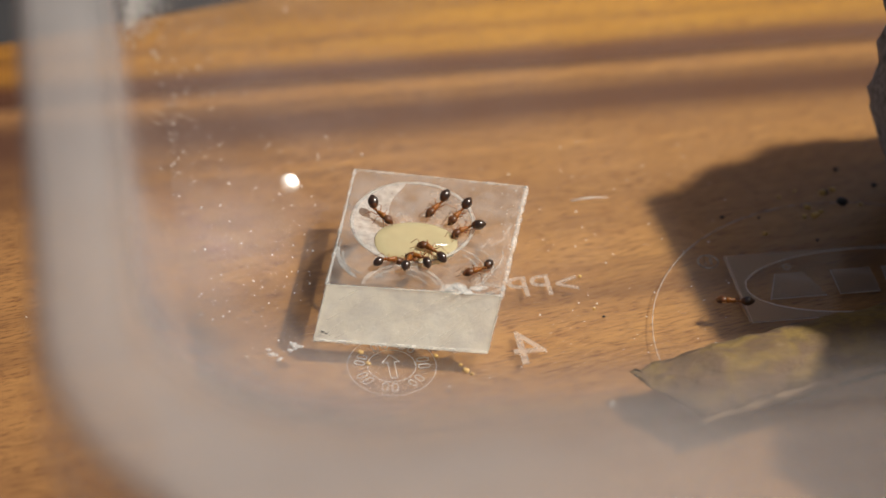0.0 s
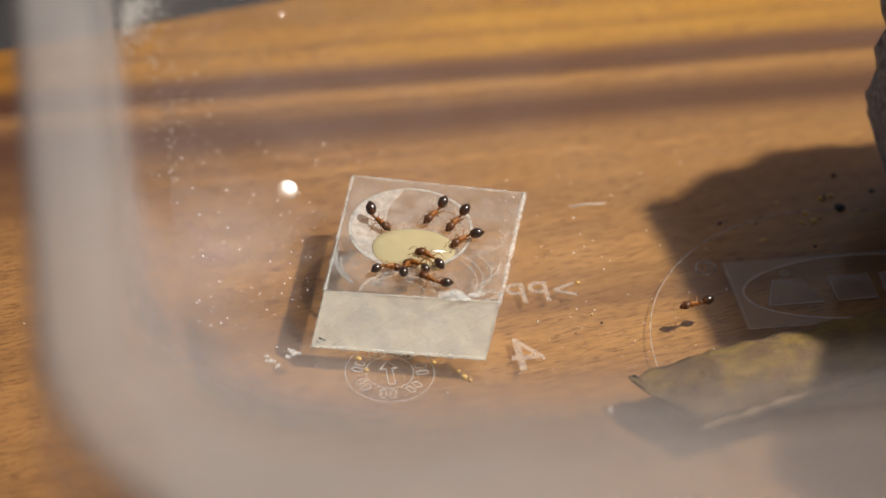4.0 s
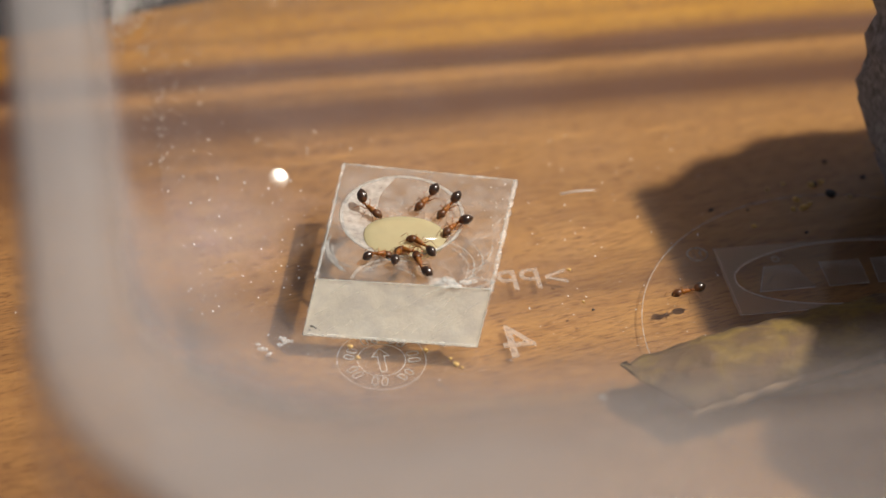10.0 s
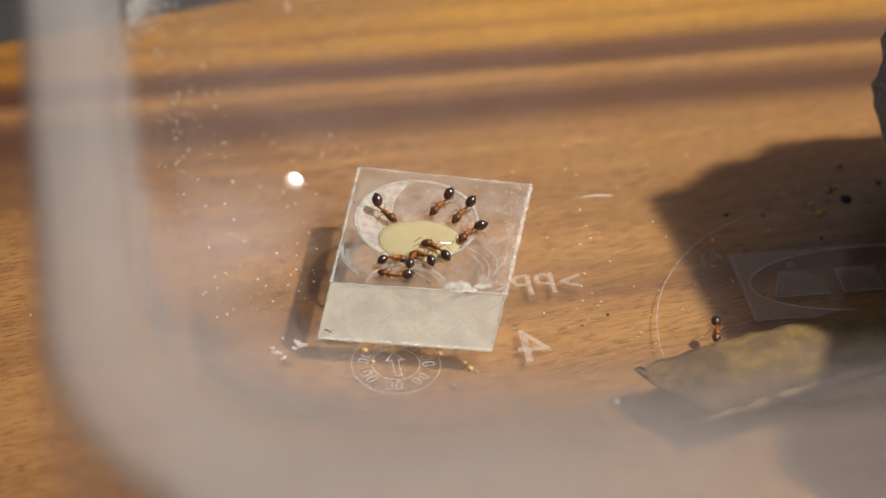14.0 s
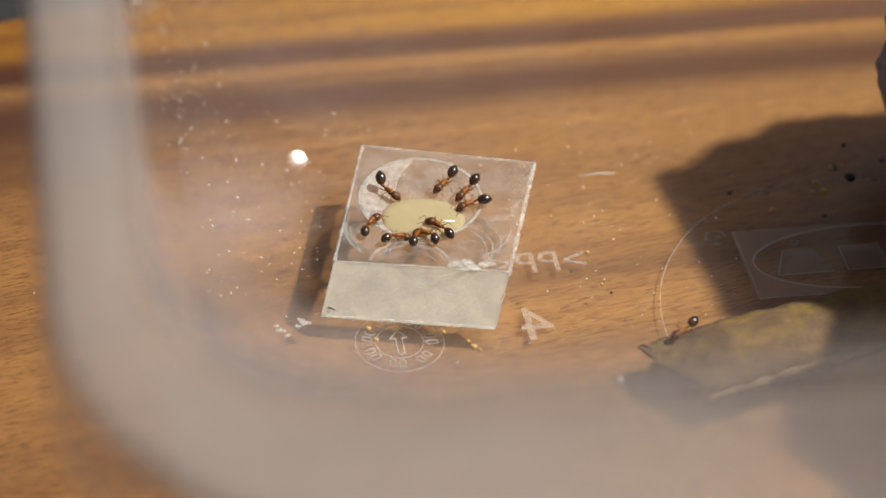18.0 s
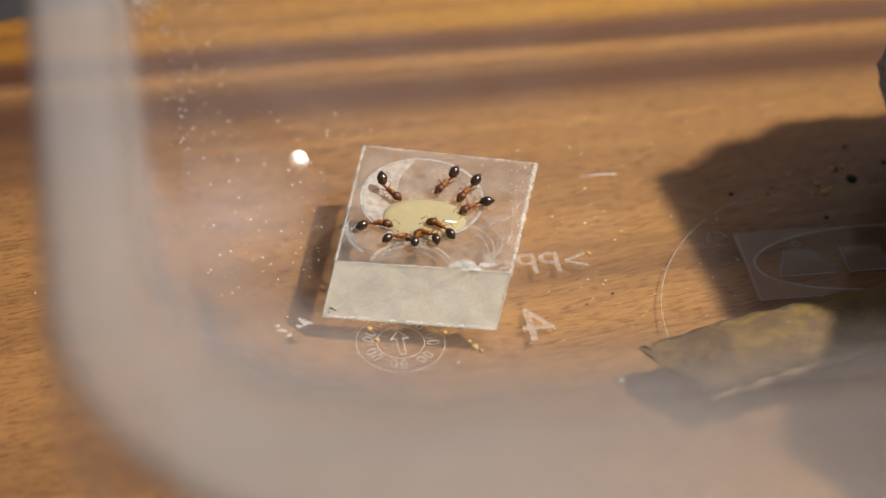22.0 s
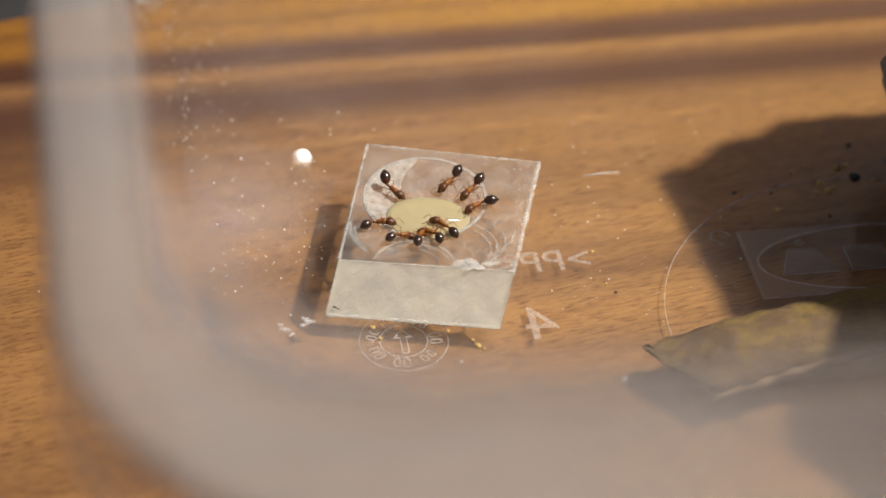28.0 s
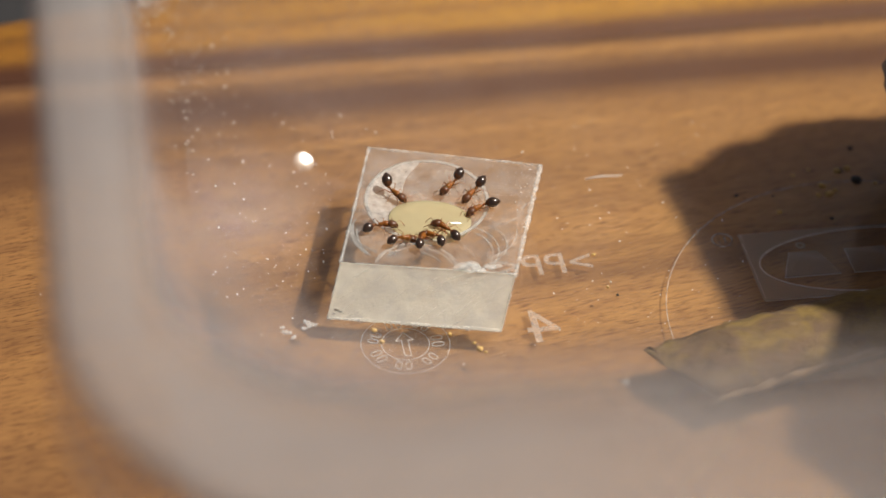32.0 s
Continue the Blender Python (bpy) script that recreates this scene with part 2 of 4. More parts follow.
def bark_material():
    m = Nodes("mottled_bark")
    v = m.coords()
    fine, patch = m.noise(m.coords((0.5, 1, 1)), 1.1, 5.0, 0.65), m.noise(v, 0.28, 3.0, 0.55, 0.8)
    col = m.mixc(m.ramp(patch, (0.40, 0.0), (0.58, 1.0)), (0.19, 0.122, 0.030), (0.125, 0.074, 0.036))
    col = m.mixc(m.math("MULTIPLY", m.ramp(fine, (0.34, 1.0), (0.52, 0.0)), 0.45), col, (0.06, 0.042, 0.022))
    col = m.mixc(m.math("MULTIPLY", m.ramp(fine, (0.6, 0.0), (0.7, 1.0)), 0.3), col, (0.34, 0.25, 0.14))
    b = m.add("ShaderNodeBsdfPrincipled", Roughness=0.85)
    m.link(col, b.inputs["Base Color"])
    m.link(m.bump(m.math("ADD", fine, patch), 1.0, 0.0004), b.inputs["Normal"])
    return m.done(b.outputs[0])


BARK = bark_material()
BARK_LIT = solid("pale_lit_bark", (0.14, 0.095, 0.055), (0.29, 0.21, 0.13), 0.7, 0.85, 0.8)
FLUFF = plastic("thin_white_fluff", (0.97, 0.97, 0.97), 0.5, (0.9, 0.9, 0.88), 0.5, 0.6, 3.0, gloss=0.1)
SMUDGE = solid("grey_green_smudge", (0.08, 0.085, 0.07), (0.2, 0.2, 0.17), 3.0, 0.8, 0.3)
LINT = solid("white_fluff", (0.7, 0.7, 0.68), (0.85, 0.85, 0.83), 4.0, 0.8, 0.4)
CRUMB = solid("yellow_crumb", (0.45, 0.27, 0.07), (0.65, 0.45, 0.16), 3.0, 0.6, 0.6)
SEED = solid("black_seed", (0.01, 0.009, 0.008), (0.03, 0.025, 0.02), 3.0, 0.5, 0.4)
ANT_RED = solid("orange_brown_cuticle", (0.135, 0.043, 0.005), (0.36, 0.125, 0.014), 4.0, 0.42, 0.3, 0.0, 0.1, shine=0.35)
ANT_HEAD = solid("brown_cuticle", (0.045, 0.016, 0.005), (0.145, 0.048, 0.011), 3.0, 0.4, 0.3, 0.0, 0.1, shine=0.4)
ANT_BLACK = solid("glossy_black_cuticle", (0.010, 0.005, 0.003), (0.05, 0.02, 0.006), 2.0, 0.28, 0.0, 0.7, shine=0.55, coat_rough=0.2)
ANT_LEG = solid("amber_cuticle", (0.13, 0.05, 0.014), (0.30, 0.13, 0.035), 4.0, 0.4, 0.1, 0.0, 0.2)
ANT_EYE = solid("black_eye", (0.006, 0.005, 0.005), (0.012, 0.01, 0.01), 10.0, 0.2, 0.05)


# ---- builders ----
def part(name, bm, material, parent=None, label="", smooth=True, at=None):
    """Links a bmesh as one mesh object, under a thing or a part. Sizes in millimetres."""
    bmesh.ops.recalc_face_normals(bm, faces=bm.faces)
    bmesh.ops.scale(bm, vec=(MM, MM, MM), verts=bm.verts)
    me = bpy.data.meshes.new(name)
    bm.to_mesh(me)
    bm.free()
    for mt in material if isinstance(material, (list, tuple)) else (material,):
        me.materials.append(mt)
    for f in me.polygons:
        f.use_smooth = smooth
    ob = new(name, me)
    ob.parent = parent
    if at:
        ob.location = [a * MM for a in at]
    return tagged(ob, label)


def empty(name, x, y, z, turn=0.0):
    ob = new(name)
    ob.empty_display_size = 0.002
    ob.matrix_basis = pose(x * MM, y * MM, z * MM, 0, 0, turn)
    return ob


def ball(bm, centre, radii, seg=14, rings=9, turn=None):
    m = Matrix.Translation(centre) @ (turn or Matrix()) @ Matrix.Diagonal((*radii, 1))
    return bmesh.ops.create_uvsphere(bm, u_segments=seg, v_segments=rings, radius=1, matrix=m)["verts"]


def tube(bm, points, radii, seg=6):
    rings = []
    pts = [Vector(q) for q in points]
    for i, q in enumerate(pts):
        way = (pts[min(i + 1, len(pts) - 1)] - pts[max(i - 1, 0)]).normalized()
        a = way.orthogonal().normalized()
        b = way.cross(a)
        rings.append([bm.verts.new(q + (a * math.cos(k) + b * math.sin(k)) * radii[i]) for k in (2 * math.pi * j / seg for j in range(seg))])
    for r, s in zip(rings, rings[1:]):
        for j in range(seg):
            bm.faces.new((r[j], r[(j + 1) % seg], s[(j + 1) % seg], s[j]))
    bm.faces.new(rings[0])
    bm.faces.new(rings[-1])


def loft(bm, rings, close=True, caps=(True, True)):
    rows = [[bm.verts.new(q) for q in r] for r in rings]
    n = len(rows[0])
    faces = []
    for r, s in zip(rows, rows[1:]):
        for j in range(n if close else n - 1):
            faces.append(bm.faces.new((r[j], r[(j + 1) % n], s[(j + 1) % n], s[j])))
    if caps[0]:
        bm.faces.new(rows[0])
    if caps[1]:
        bm.faces.new(rows[-1])
    return rows, faces


def prism(bm, outline, z0, z1, bevel=0.0):
    lo = [bm.verts.new((x, y, z0)) for x, y in outline]
    hi = [bm.verts.new((x, y, z1)) for x, y in outline]
    n = len(outline)
    bm.faces.new(lo)
    top = bm.faces.new(hi)
    for j in range(n):
        bm.faces.new((lo[j], lo[(j + 1) % n], hi[(j + 1) % n], hi[j]))
    if bevel:
        bmesh.ops.bevel(bm, geom=list(top.edges), offset=bevel, segments=2, affect="EDGES", profile=0.5)


def rounded(half_u, half_v, radius, z, cu=0.0, cv=0.0, steps=10):
    """A ring round a rectangle with rounded corners."""
    out = []
    for k, (su, sv) in enumerate(((1, 1), (-1, 1), (-1, -1), (1, -1))):
        for i in range(steps + 1):
            a = radians(90 * k + 90 * i / steps)
            out.append((cu + su * (half_u - radius) + radius * math.cos(a), cv + sv * (half_v - radius) + radius * math.sin(a), z))
    return out


def ring_strip(bm, centre, r, width, z, height, start=0.0, end=360.0, steps=48, squash=1.0):
    rows = []
    for i in range(steps + 1):
        a = radians(start + (end - start) * i / steps)
        c, s = math.cos(a), math.sin(a) * squash
        rows.append([(centre[0] + c * q, centre[1] + s * q, h) for q, h in ((r - width / 2, z), (r - width / 4, z + height), (r + width / 4, z + height), (r + width / 2, z))])
    loft(bm, rows, caps=(False, False))


def strip(bm, points, width, z, height):
    """A low raised line along flat points."""
    for (x0, y0), (x1, y1) in zip(points, points[1:]):
        d = Vector((x1 - x0, y1 - y0)).normalized()
        nx, ny = -d.y * width / 2, d.x * width / 2
        ex, ey = d.x * width / 2, d.y * width / 2
        lo = [bm.verts.new((x, y, z)) for x, y in ((x0 - ex + nx, y0 - ey + ny), (x1 + ex + nx, y1 + ey + ny), (x1 + ex - nx, y1 + ey - ny), (x0 - ex - nx, y0 - ey - ny))]
        k = 0.6
        hi = [bm.verts.new((x, y, z + height)) for x, y in ((x0 + nx * k, y0 + ny * k), (x1 + nx * k, y1 + ny * k), (x1 - nx * k, y1 - ny * k), (x0 - nx * k, y0 - ny * k))]
        bm.faces.new(hi)
        for j in range(4):
            bm.faces.new((lo[j], lo[(j + 1) % 4], hi[(j + 1) % 4], hi[j]))


# ---- the table and the ground ----
TABLE_Z, TABLE_TURN, TUB_TURN = -2.0, 12.5, 11.0


def board(name, v0, end, material, label, skew=False):
    bm = bmesh.new()
    rows = []
    for u in (-480, -60, 0, 90, 520):
        v1 = min(62.0, max(37.0, 42.0 + 0.19 * (u + 36))) if skew else end
        rows.append([(u, v0, -22), (u, v0, -0.1), (u, v0 + 0.02, -0.03), (u, v0 + 0.08, 0), (u, v1 - 0.08, 0), (u, v1 - 0.02, -0.03), (u, v1, -0.1), (u, v1, -22)])
    loft(bm, rows)
    ob = part(name, bm, material, table, label)
    return ob


table = tagged(empty("wooden_table", 0, 0, TABLE_Z, TABLE_TURN), "oiled wooden table top of orange and tan boards", "table")
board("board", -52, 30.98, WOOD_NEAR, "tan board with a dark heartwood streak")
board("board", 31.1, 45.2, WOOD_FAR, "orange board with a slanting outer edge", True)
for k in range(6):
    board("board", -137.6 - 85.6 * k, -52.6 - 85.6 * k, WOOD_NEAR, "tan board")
for su in (-440, 480):
    for sv in (-520, 8):
        bm = bmesh.new()
        prism(bm, [(su - 20, sv - 20), (su + 20, sv - 20), (su + 20, sv + 20), (su - 20, sv + 20)], -738.4, -22, 1.0)
        part("table_leg", bm, WOOD_NEAR, table)
bm = bmesh.new()
prism(bm, [(-60000, -60000), (60000, -60000), (60000, 60000), (-60000, 60000)], -760, -738.4 + TABLE_Z)
tagged(part("ground", bm, GROUND), "dark shaded ground under the table", kind="structure")

# ---- the plastic tub ----
tub = tagged(empty("plastic_tub", 0, 0, 0, TUB_TURN), "square clear plastic food tub with cloudy walls and a flared rim", "container")
CU, CV, HALF, LESS = 33.9, -11.9, 57.0, -0.2


def tub_shell(z0, rings):
    return [rounded(HALF + g, HALF - LESS + g + max(0.0, g - 7.1) * 0.75, r, z, CU, CV - max(0.0, g - 7.1) * 0.75) for g, z, r in rings]


bm = bmesh.new()
rows, _ = loft(bm, tub_shell(0, ((-60 + 8, 0.0, 2.0), (-30, 0.0, 4.0), (0.2, 0.0, 8.5))), caps=(True, False))
loft(bm, tub_shell(0, ((-52, -1.2, 2.0), (-30, -1.2, 4.0), (0.0, -1.2, 8.5))), caps=(True, False))
part("tub_floor", bm, TUB_FLOOR, tub, "clear moulded floor")
bm = bmesh.new()
loft(bm, tub_shell(0, ((0.2, 0.0, 8.5), (2.2, 0.35, 10.0), (3.4, 1.4, 11.0), (3.7, 3.4, 11.3), (3.8, 5.0, 11.5))), caps=(False, False))
part("wall_foot", bm, TUB_WALL, tub, "rounded clear foot of the wall")
bm = bmesh.new()
loft(bm, tub_shell(0, ((3.8, 5.0, 11.5), (3.9, 7.0, 11.7), (4.3, 14.0, 12.0), (4.6, 20.0, 12.5), (6.3, 46.5, 13.0))), caps=(False, False))
part("tub_wall", bm, TUB_WALL, tub, "faintly cloudy sloping wall")
bm = bmesh.new()
loft(bm, tub_shell(0, ((6.3, 46.5, 13.0), (6.8, 49.2, 13.2), (7.7, 50.0, 14.0), (11.4, 50.0, 20.0), (12.2, 49.3, 22.0), (11.3, 48.4, 20.5), (7.9, 48.6, 14.6), (7.3, 46.4, 13.6))), caps=(False, False))
part("tub_rim", bm, TUB_RIM, tub, "thick flared rim")
bm = bmesh.new()
loft(bm, tub_shell(0, ((12.15, 49.2, 22.0), (12.6, 47.0, 22.1), (12.7, 44.5, 22.3), (12.2, 44.4, 22.0), (12.0, 46.8, 21.8), (11.4, 48.3, 20.7))), caps=(False, False))
part("lip", bm, TUB_LIP, tub, "thin turned-down lip")
for wide in (21.0, 31.0):  # thin layers added in the corners for the rim's soft haze
    bm = bmesh.new()
    loft(bm, tub_shell(0, ((6.75, 49.0, 13.2), (6.7, 48.6, 0.5 * (13.2 + wide)), (6.65, 48.0, wide))), caps=(False, False))
    part("corner_web", bm, TUB_LIP, tub)
for deep in (1.4, 2.8, 4.2):  # thin layers added for the rim's soft haze, wider along one side
    bm = bmesh.new()
    loft(bm, [rounded(HALF + 6.7, HALF - LESS + 6.7, 13.2, 48.8, CU, CV), rounded(HALF + 6.6 - 0.25 * deep, HALF - LESS + 6.6 - deep / 2, 13.2 + deep, 48.2, CU, CV + deep / 2)], caps=(False, False))
    part("lid_ledge", bm, TUB_HAZE, tub)
for fu, fv in ((-14, -56), (80, -56), (80, 34), (64, 42)):
    bm = bmesh.new()
    disc = [(fu + 4 * math.cos(k * math.pi / 8), fv + 4 * math.sin(k * math.pi / 8)) for k in range(16)]
    prism(bm, disc, TABLE_Z, -1.2)
    part("foot", bm, TUB_FLOOR, tub).visible_shadow = False


def tub_xy(x, y):
    """From the room's millimetres to the tub's."""
    c, s = math.cos(radians(TUB_TURN)), math.sin(radians(TUB_TURN))
    return x * c + y * s, -x * s + y * c


# ---- marks moulded into the underside of the tub floor ----
UNDERSIDE = -1.2


def mark_xy(x, y):
    return tub_xy(x * 1.007, y + 1.6)


def lettering(name, text, size, x, y, label):
    """Raised mirrored letters; x, y is where the line begins, at the right."""
    cu = bpy.data.curves.new(name, "FONT")
    cu.body, cu.size, cu.extrude = text, size, 0.06
    cu.resolution_u = 3
    tmp = new(name, cu)
    me = bpy.data.meshes.new_from_object(tmp.evaluated_get(bpy.context.evaluated_depsgraph_get()))
    bpy.data.objects.remove(tmp)
    bm = bmesh.new()
    bm.from_mesh(me)
    bmesh.ops.scale(bm, vec=(-1, 1, 1), verts=bm.verts)
    return part(name, bm, RAISED, tub, label, False, (*mark_xy(x, y), UNDERSIDE - 0.065))


lettering("recycling_mark", ">PP<", 4.1, 12.5, -5.3, "raised mirrored letters PP")
lettering("numeral", "4", 6.2, 9.6, -15.0, "raised mirrored numeral 4")
for r in (19.7,):
    bm = bmesh.new()
    ring_strip(bm, mark_xy(38, -10), r, 0.13, UNDERSIDE, -0.06, steps=120)
    part("moulded_ring", bm, RAISED, tub)
wheel = mark_xy(-3.9, -16.5)
bm = bmesh.new()
ring_strip(bm, wheel, 3.8, 0.06, UNDERSIDE, -0.05, steps=64)
ring_strip(bm, wheel, 2.05, 0.07, UNDERSIDE, -0.05, steps=48)
date = part("date_wheel", bm, MARK, tub)
bm = bmesh.new()
px, py = wheel
strip(bm, [(px - 0.28, py - 1.5), (px - 0.28, py + 0.5), (px - 0.75, py + 0.5), (px, py + 1.5), (px + 0.75, py + 0.5), (px + 0.28, py + 0.5), (px + 0.28, py - 1.5), (px - 0.28, py - 1.5)], 0.09, UNDERSIDE, -0.07)
part("arrow", bm, MARK, date)
for k in range(7):  # figures that cannot be read, as outlined bars
    a = radians(259 + 51.4 * k)
    for o in (-0.42, 0.42):
        bm = bmesh.new()
        c = Vector((px, py)) + Vector((math.cos(a), math.sin(a))) * 2.75 + Vector((-math.sin(a), math.cos(a))) * o
        out, along = Vector((math.cos(a), math.sin(a))), Vector((-math.sin(a), math.cos(a)))
        box = [c + out * p * (0.5 - 0.08 * (k % 2)) + along * q * 0.24 for p, q in ((-0.6, -1), (0.6, -1), (1, -0.45), (1, 0.45), (0.6, 1), (-0.6, 1), (-1, 0.45), (-1, -0.45))]
        strip(bm, [tuple(q) for q in box + box[:1]], 0.09, UNDERSIDE, -0.08)
        part("figure_bar", bm, MARK, date)

LOGO = mark_xy(27.2, -8.5)
LW, LH = 23.6, 9.4
EC, ER = (LOGO[0] + 11.6, LOGO[1] + 4.7), (10.9, 4.45)
bm = bmesh.new()
rows_in, rows_out = [], []
corner_angles = [math.atan2(sy * LH / 2, sx * LW / 2) for sx in (-1, 1) for sy in (-1, 1)]
for a in sorted([2 * math.pi * i / 96 - math.pi for i in range(96)] + corner_angles):
    c, d = math.cos(a), math.sin(a)
    e = 1 / math.sqrt((c / ER[0]) ** 2 + (d / ER[1]) ** 2)
    q = min(LW / 2 / abs(c) if abs(c) > 1e-6 else 99, LH / 2 / abs(d) if abs(d) > 1e-6 else 99)
    rows_in.append((EC[0] + c * e, EC[1] + d * e, UNDERSIDE - 0.09))
    rows_out.append((EC[0] + c * q, EC[1] + d * q, UNDERSIDE - 0.09))
skirt = [(x, y, UNDERSIDE) for x, y, _ in rows_out]
loft(bm, [rows_in, rows_out, skirt], caps=(False, False))
logo = part("emblem_panel", bm, PANEL, tub, "matt panel with an oval opening", False)
bm = bmesh.new()
n = 72
ring = [(EC[0] + ER[0] * math.cos(2 * math.pi * i / n), EC[1] + ER[1] * math.sin(2 * math.pi * i / n)) for i in range(n)]
strip(bm, ring + ring[:1], 0.16, UNDERSIDE - 0.05, -0.09)
strip(bm, [(LOGO[0], LOGO[1]), (LOGO[0] + LW, LOGO[1])], 0.12, UNDERSIDE - 0.05, -0.08)
strip(bm, [(LOGO[0], LOGO[1]), (LOGO[0], LOGO[1] + LH)], 0.12, UNDERSIDE - 0.05, -0.08)
part("emblem_outline", bm, MARK, logo)
for u0, u1, t0, t1 in ((2.6, 7.6, 3.8, 6.4), (9.0, 12.6, 9.0, 12.6), (13.6, 17.2, 13.8, 17.0), (18.2, 19.8, 18.2, 19.8)):
    bm = bmesh.new()
    prism(bm, [(LOGO[0] + u0, LOGO[1] + 3.0), (LOGO[0] + u1, LOGO[1] + 3.0), (LOGO[0] + t1, LOGO[1] + 6.3), (LOGO[0] + t0, LOGO[1] + 6.3)], UNDERSIDE - 0.09, UNDERSIDE, 0.0)
    edge = [(LOGO[0] + u0, LOGO[1] + 3.0), (LOGO[0] + u1, LOGO[1] + 3.0), (LOGO[0] + t1, LOGO[1] + 6.3), (LOGO[0] + t0, LOGO[1] + 6.3)]
    part("emblem_shape", bm, PANEL, logo)
    bm = bmesh.new()
    strip(bm, edge + edge[:1], 0.15, UNDERSIDE - 0.095, -0.06)
    part("shape_outline", bm, MARK, logo)
bm = bmesh.new()
ring_strip(bm, (LOGO[0] + 5.1, LOGO[1] + 7.2), 0.32, 0.3, UNDERSIDE, -0.09, steps=16)
part("emblem_shape", bm, PANEL, logo)
bm = bmesh.new()
ring_strip(bm, mark_xy(23.8, -0.2), 0.92, 0.16, UNDERSIDE, -0.08, steps=28)
strip(bm, [(mark_xy(23.8, -0.2)[0] - 0.3, mark_xy(23.8, -0.2)[1] - 0.35), (mark_xy(23.8, -0.2)[0] - 0.3, mark_xy(23.8, -0.2)[1] + 0.4)], 0.22, UNDERSIDE, -0.08)
strip(bm, [(mark_xy(23.8, -0.2)[0] + 0.25, mark_xy(23.8, -0.2)[1] - 0.35), (mark_xy(23.8, -0.2)[0] + 0.25, mark_xy(23.8, -0.2)[1] + 0.4)], 0.22, UNDERSIDE, -0.08)
part("emblem_ring", bm, RAISED, tub)

# a tilted smooth lens of plastic, added in the floor to mirror the sun
GLASSY = plastic("smooth_plastic", (0.97, 0.97, 0.96), 0.05, rough=0.13, cloud=0.0)
bm = bmesh.new()
up = Vector((0.33, -0.44, 0.834)).normalized()
lens = Matrix.Translation((*tub_xy(-14.4, 8.6), 0.15)) @ Matrix.Rotation(-radians(TUB_TURN), 4, "Z") @ up.to_track_quat("Z", "Y").to_matrix().to_4x4()
rows = []
for k in range(6):
    q = (1 - k / 5 * 0.97) * 0.95
    rows.append([tuple(lens @ Vector((q * math.cos(a), q * math.sin(a), 0.028 * (1 - (q / 0.95) ** 2)))) for a in (2 * math.pi * i / 24 for i in range(24))])
loft(bm, rows, caps=(False, True))
part("gate_mark", bm, GLASSY, tub, "smooth facet added for a sun glint")
# a second, narrow lens added for the small far glint
bm = bmesh.new()
lens = Matrix.Translation((*tub_xy(-17.2, 38.3), 0.15)) @ Matrix.Rotation(-radians(TUB_TURN), 4, "Z") @ up.to_track_quat("Z", "Y").to_matrix().to_4x4()
rows = []
for k in range(4):
    q = (1 - k / 3 * 0.95) * 0.05
    rows.append([tuple(lens @ Vector((q * math.cos(a), q * 5.0 * math.sin(a), 0.002 * (1 - (q / 0.05) ** 2)))) for a in (2 * math.pi * i / 12 for i in range(12))])
loft(bm, rows, caps=(False, True))
part("gate_mark", bm, GLASSY, tub, "smooth facet added for a sun glint")

# pale patch laid on the floor for the haze round the sun glint
bm = bmesh.new()
bm.faces.new([bm.verts.new((14.0 * math.cos(k * math.pi / 16), 14.0 * math.sin(k * math.pi / 16), 0)) for k in range(32)])
part("dried_film", bm, GLARE_HAZE, tub, "thin whitish patch for the haze round the sun glint", at=(*tub_xy(-20.0, 0.5), 0.02))

# ---- the acrylic block with its shallow bowl ----
BLOCK_H = 4.6
block = tagged(empty("acrylic_block", 0, 0, 0.05), "sawn block of clear acrylic with a shallow bowl on top", "block")
TOP = ((-9.74, -11.49), (5.15, -11.98), (7.24, 3.68), (-8.25, 5.2))
FOOT = ((-10.74, -13.54), (4.19, -14.25), (6.6, 3.6), (-9.0, 5.1))
BOWL_C, BOWL_R, BOWL_LONG = (-2.75, -2.25), 5.35, 1.07


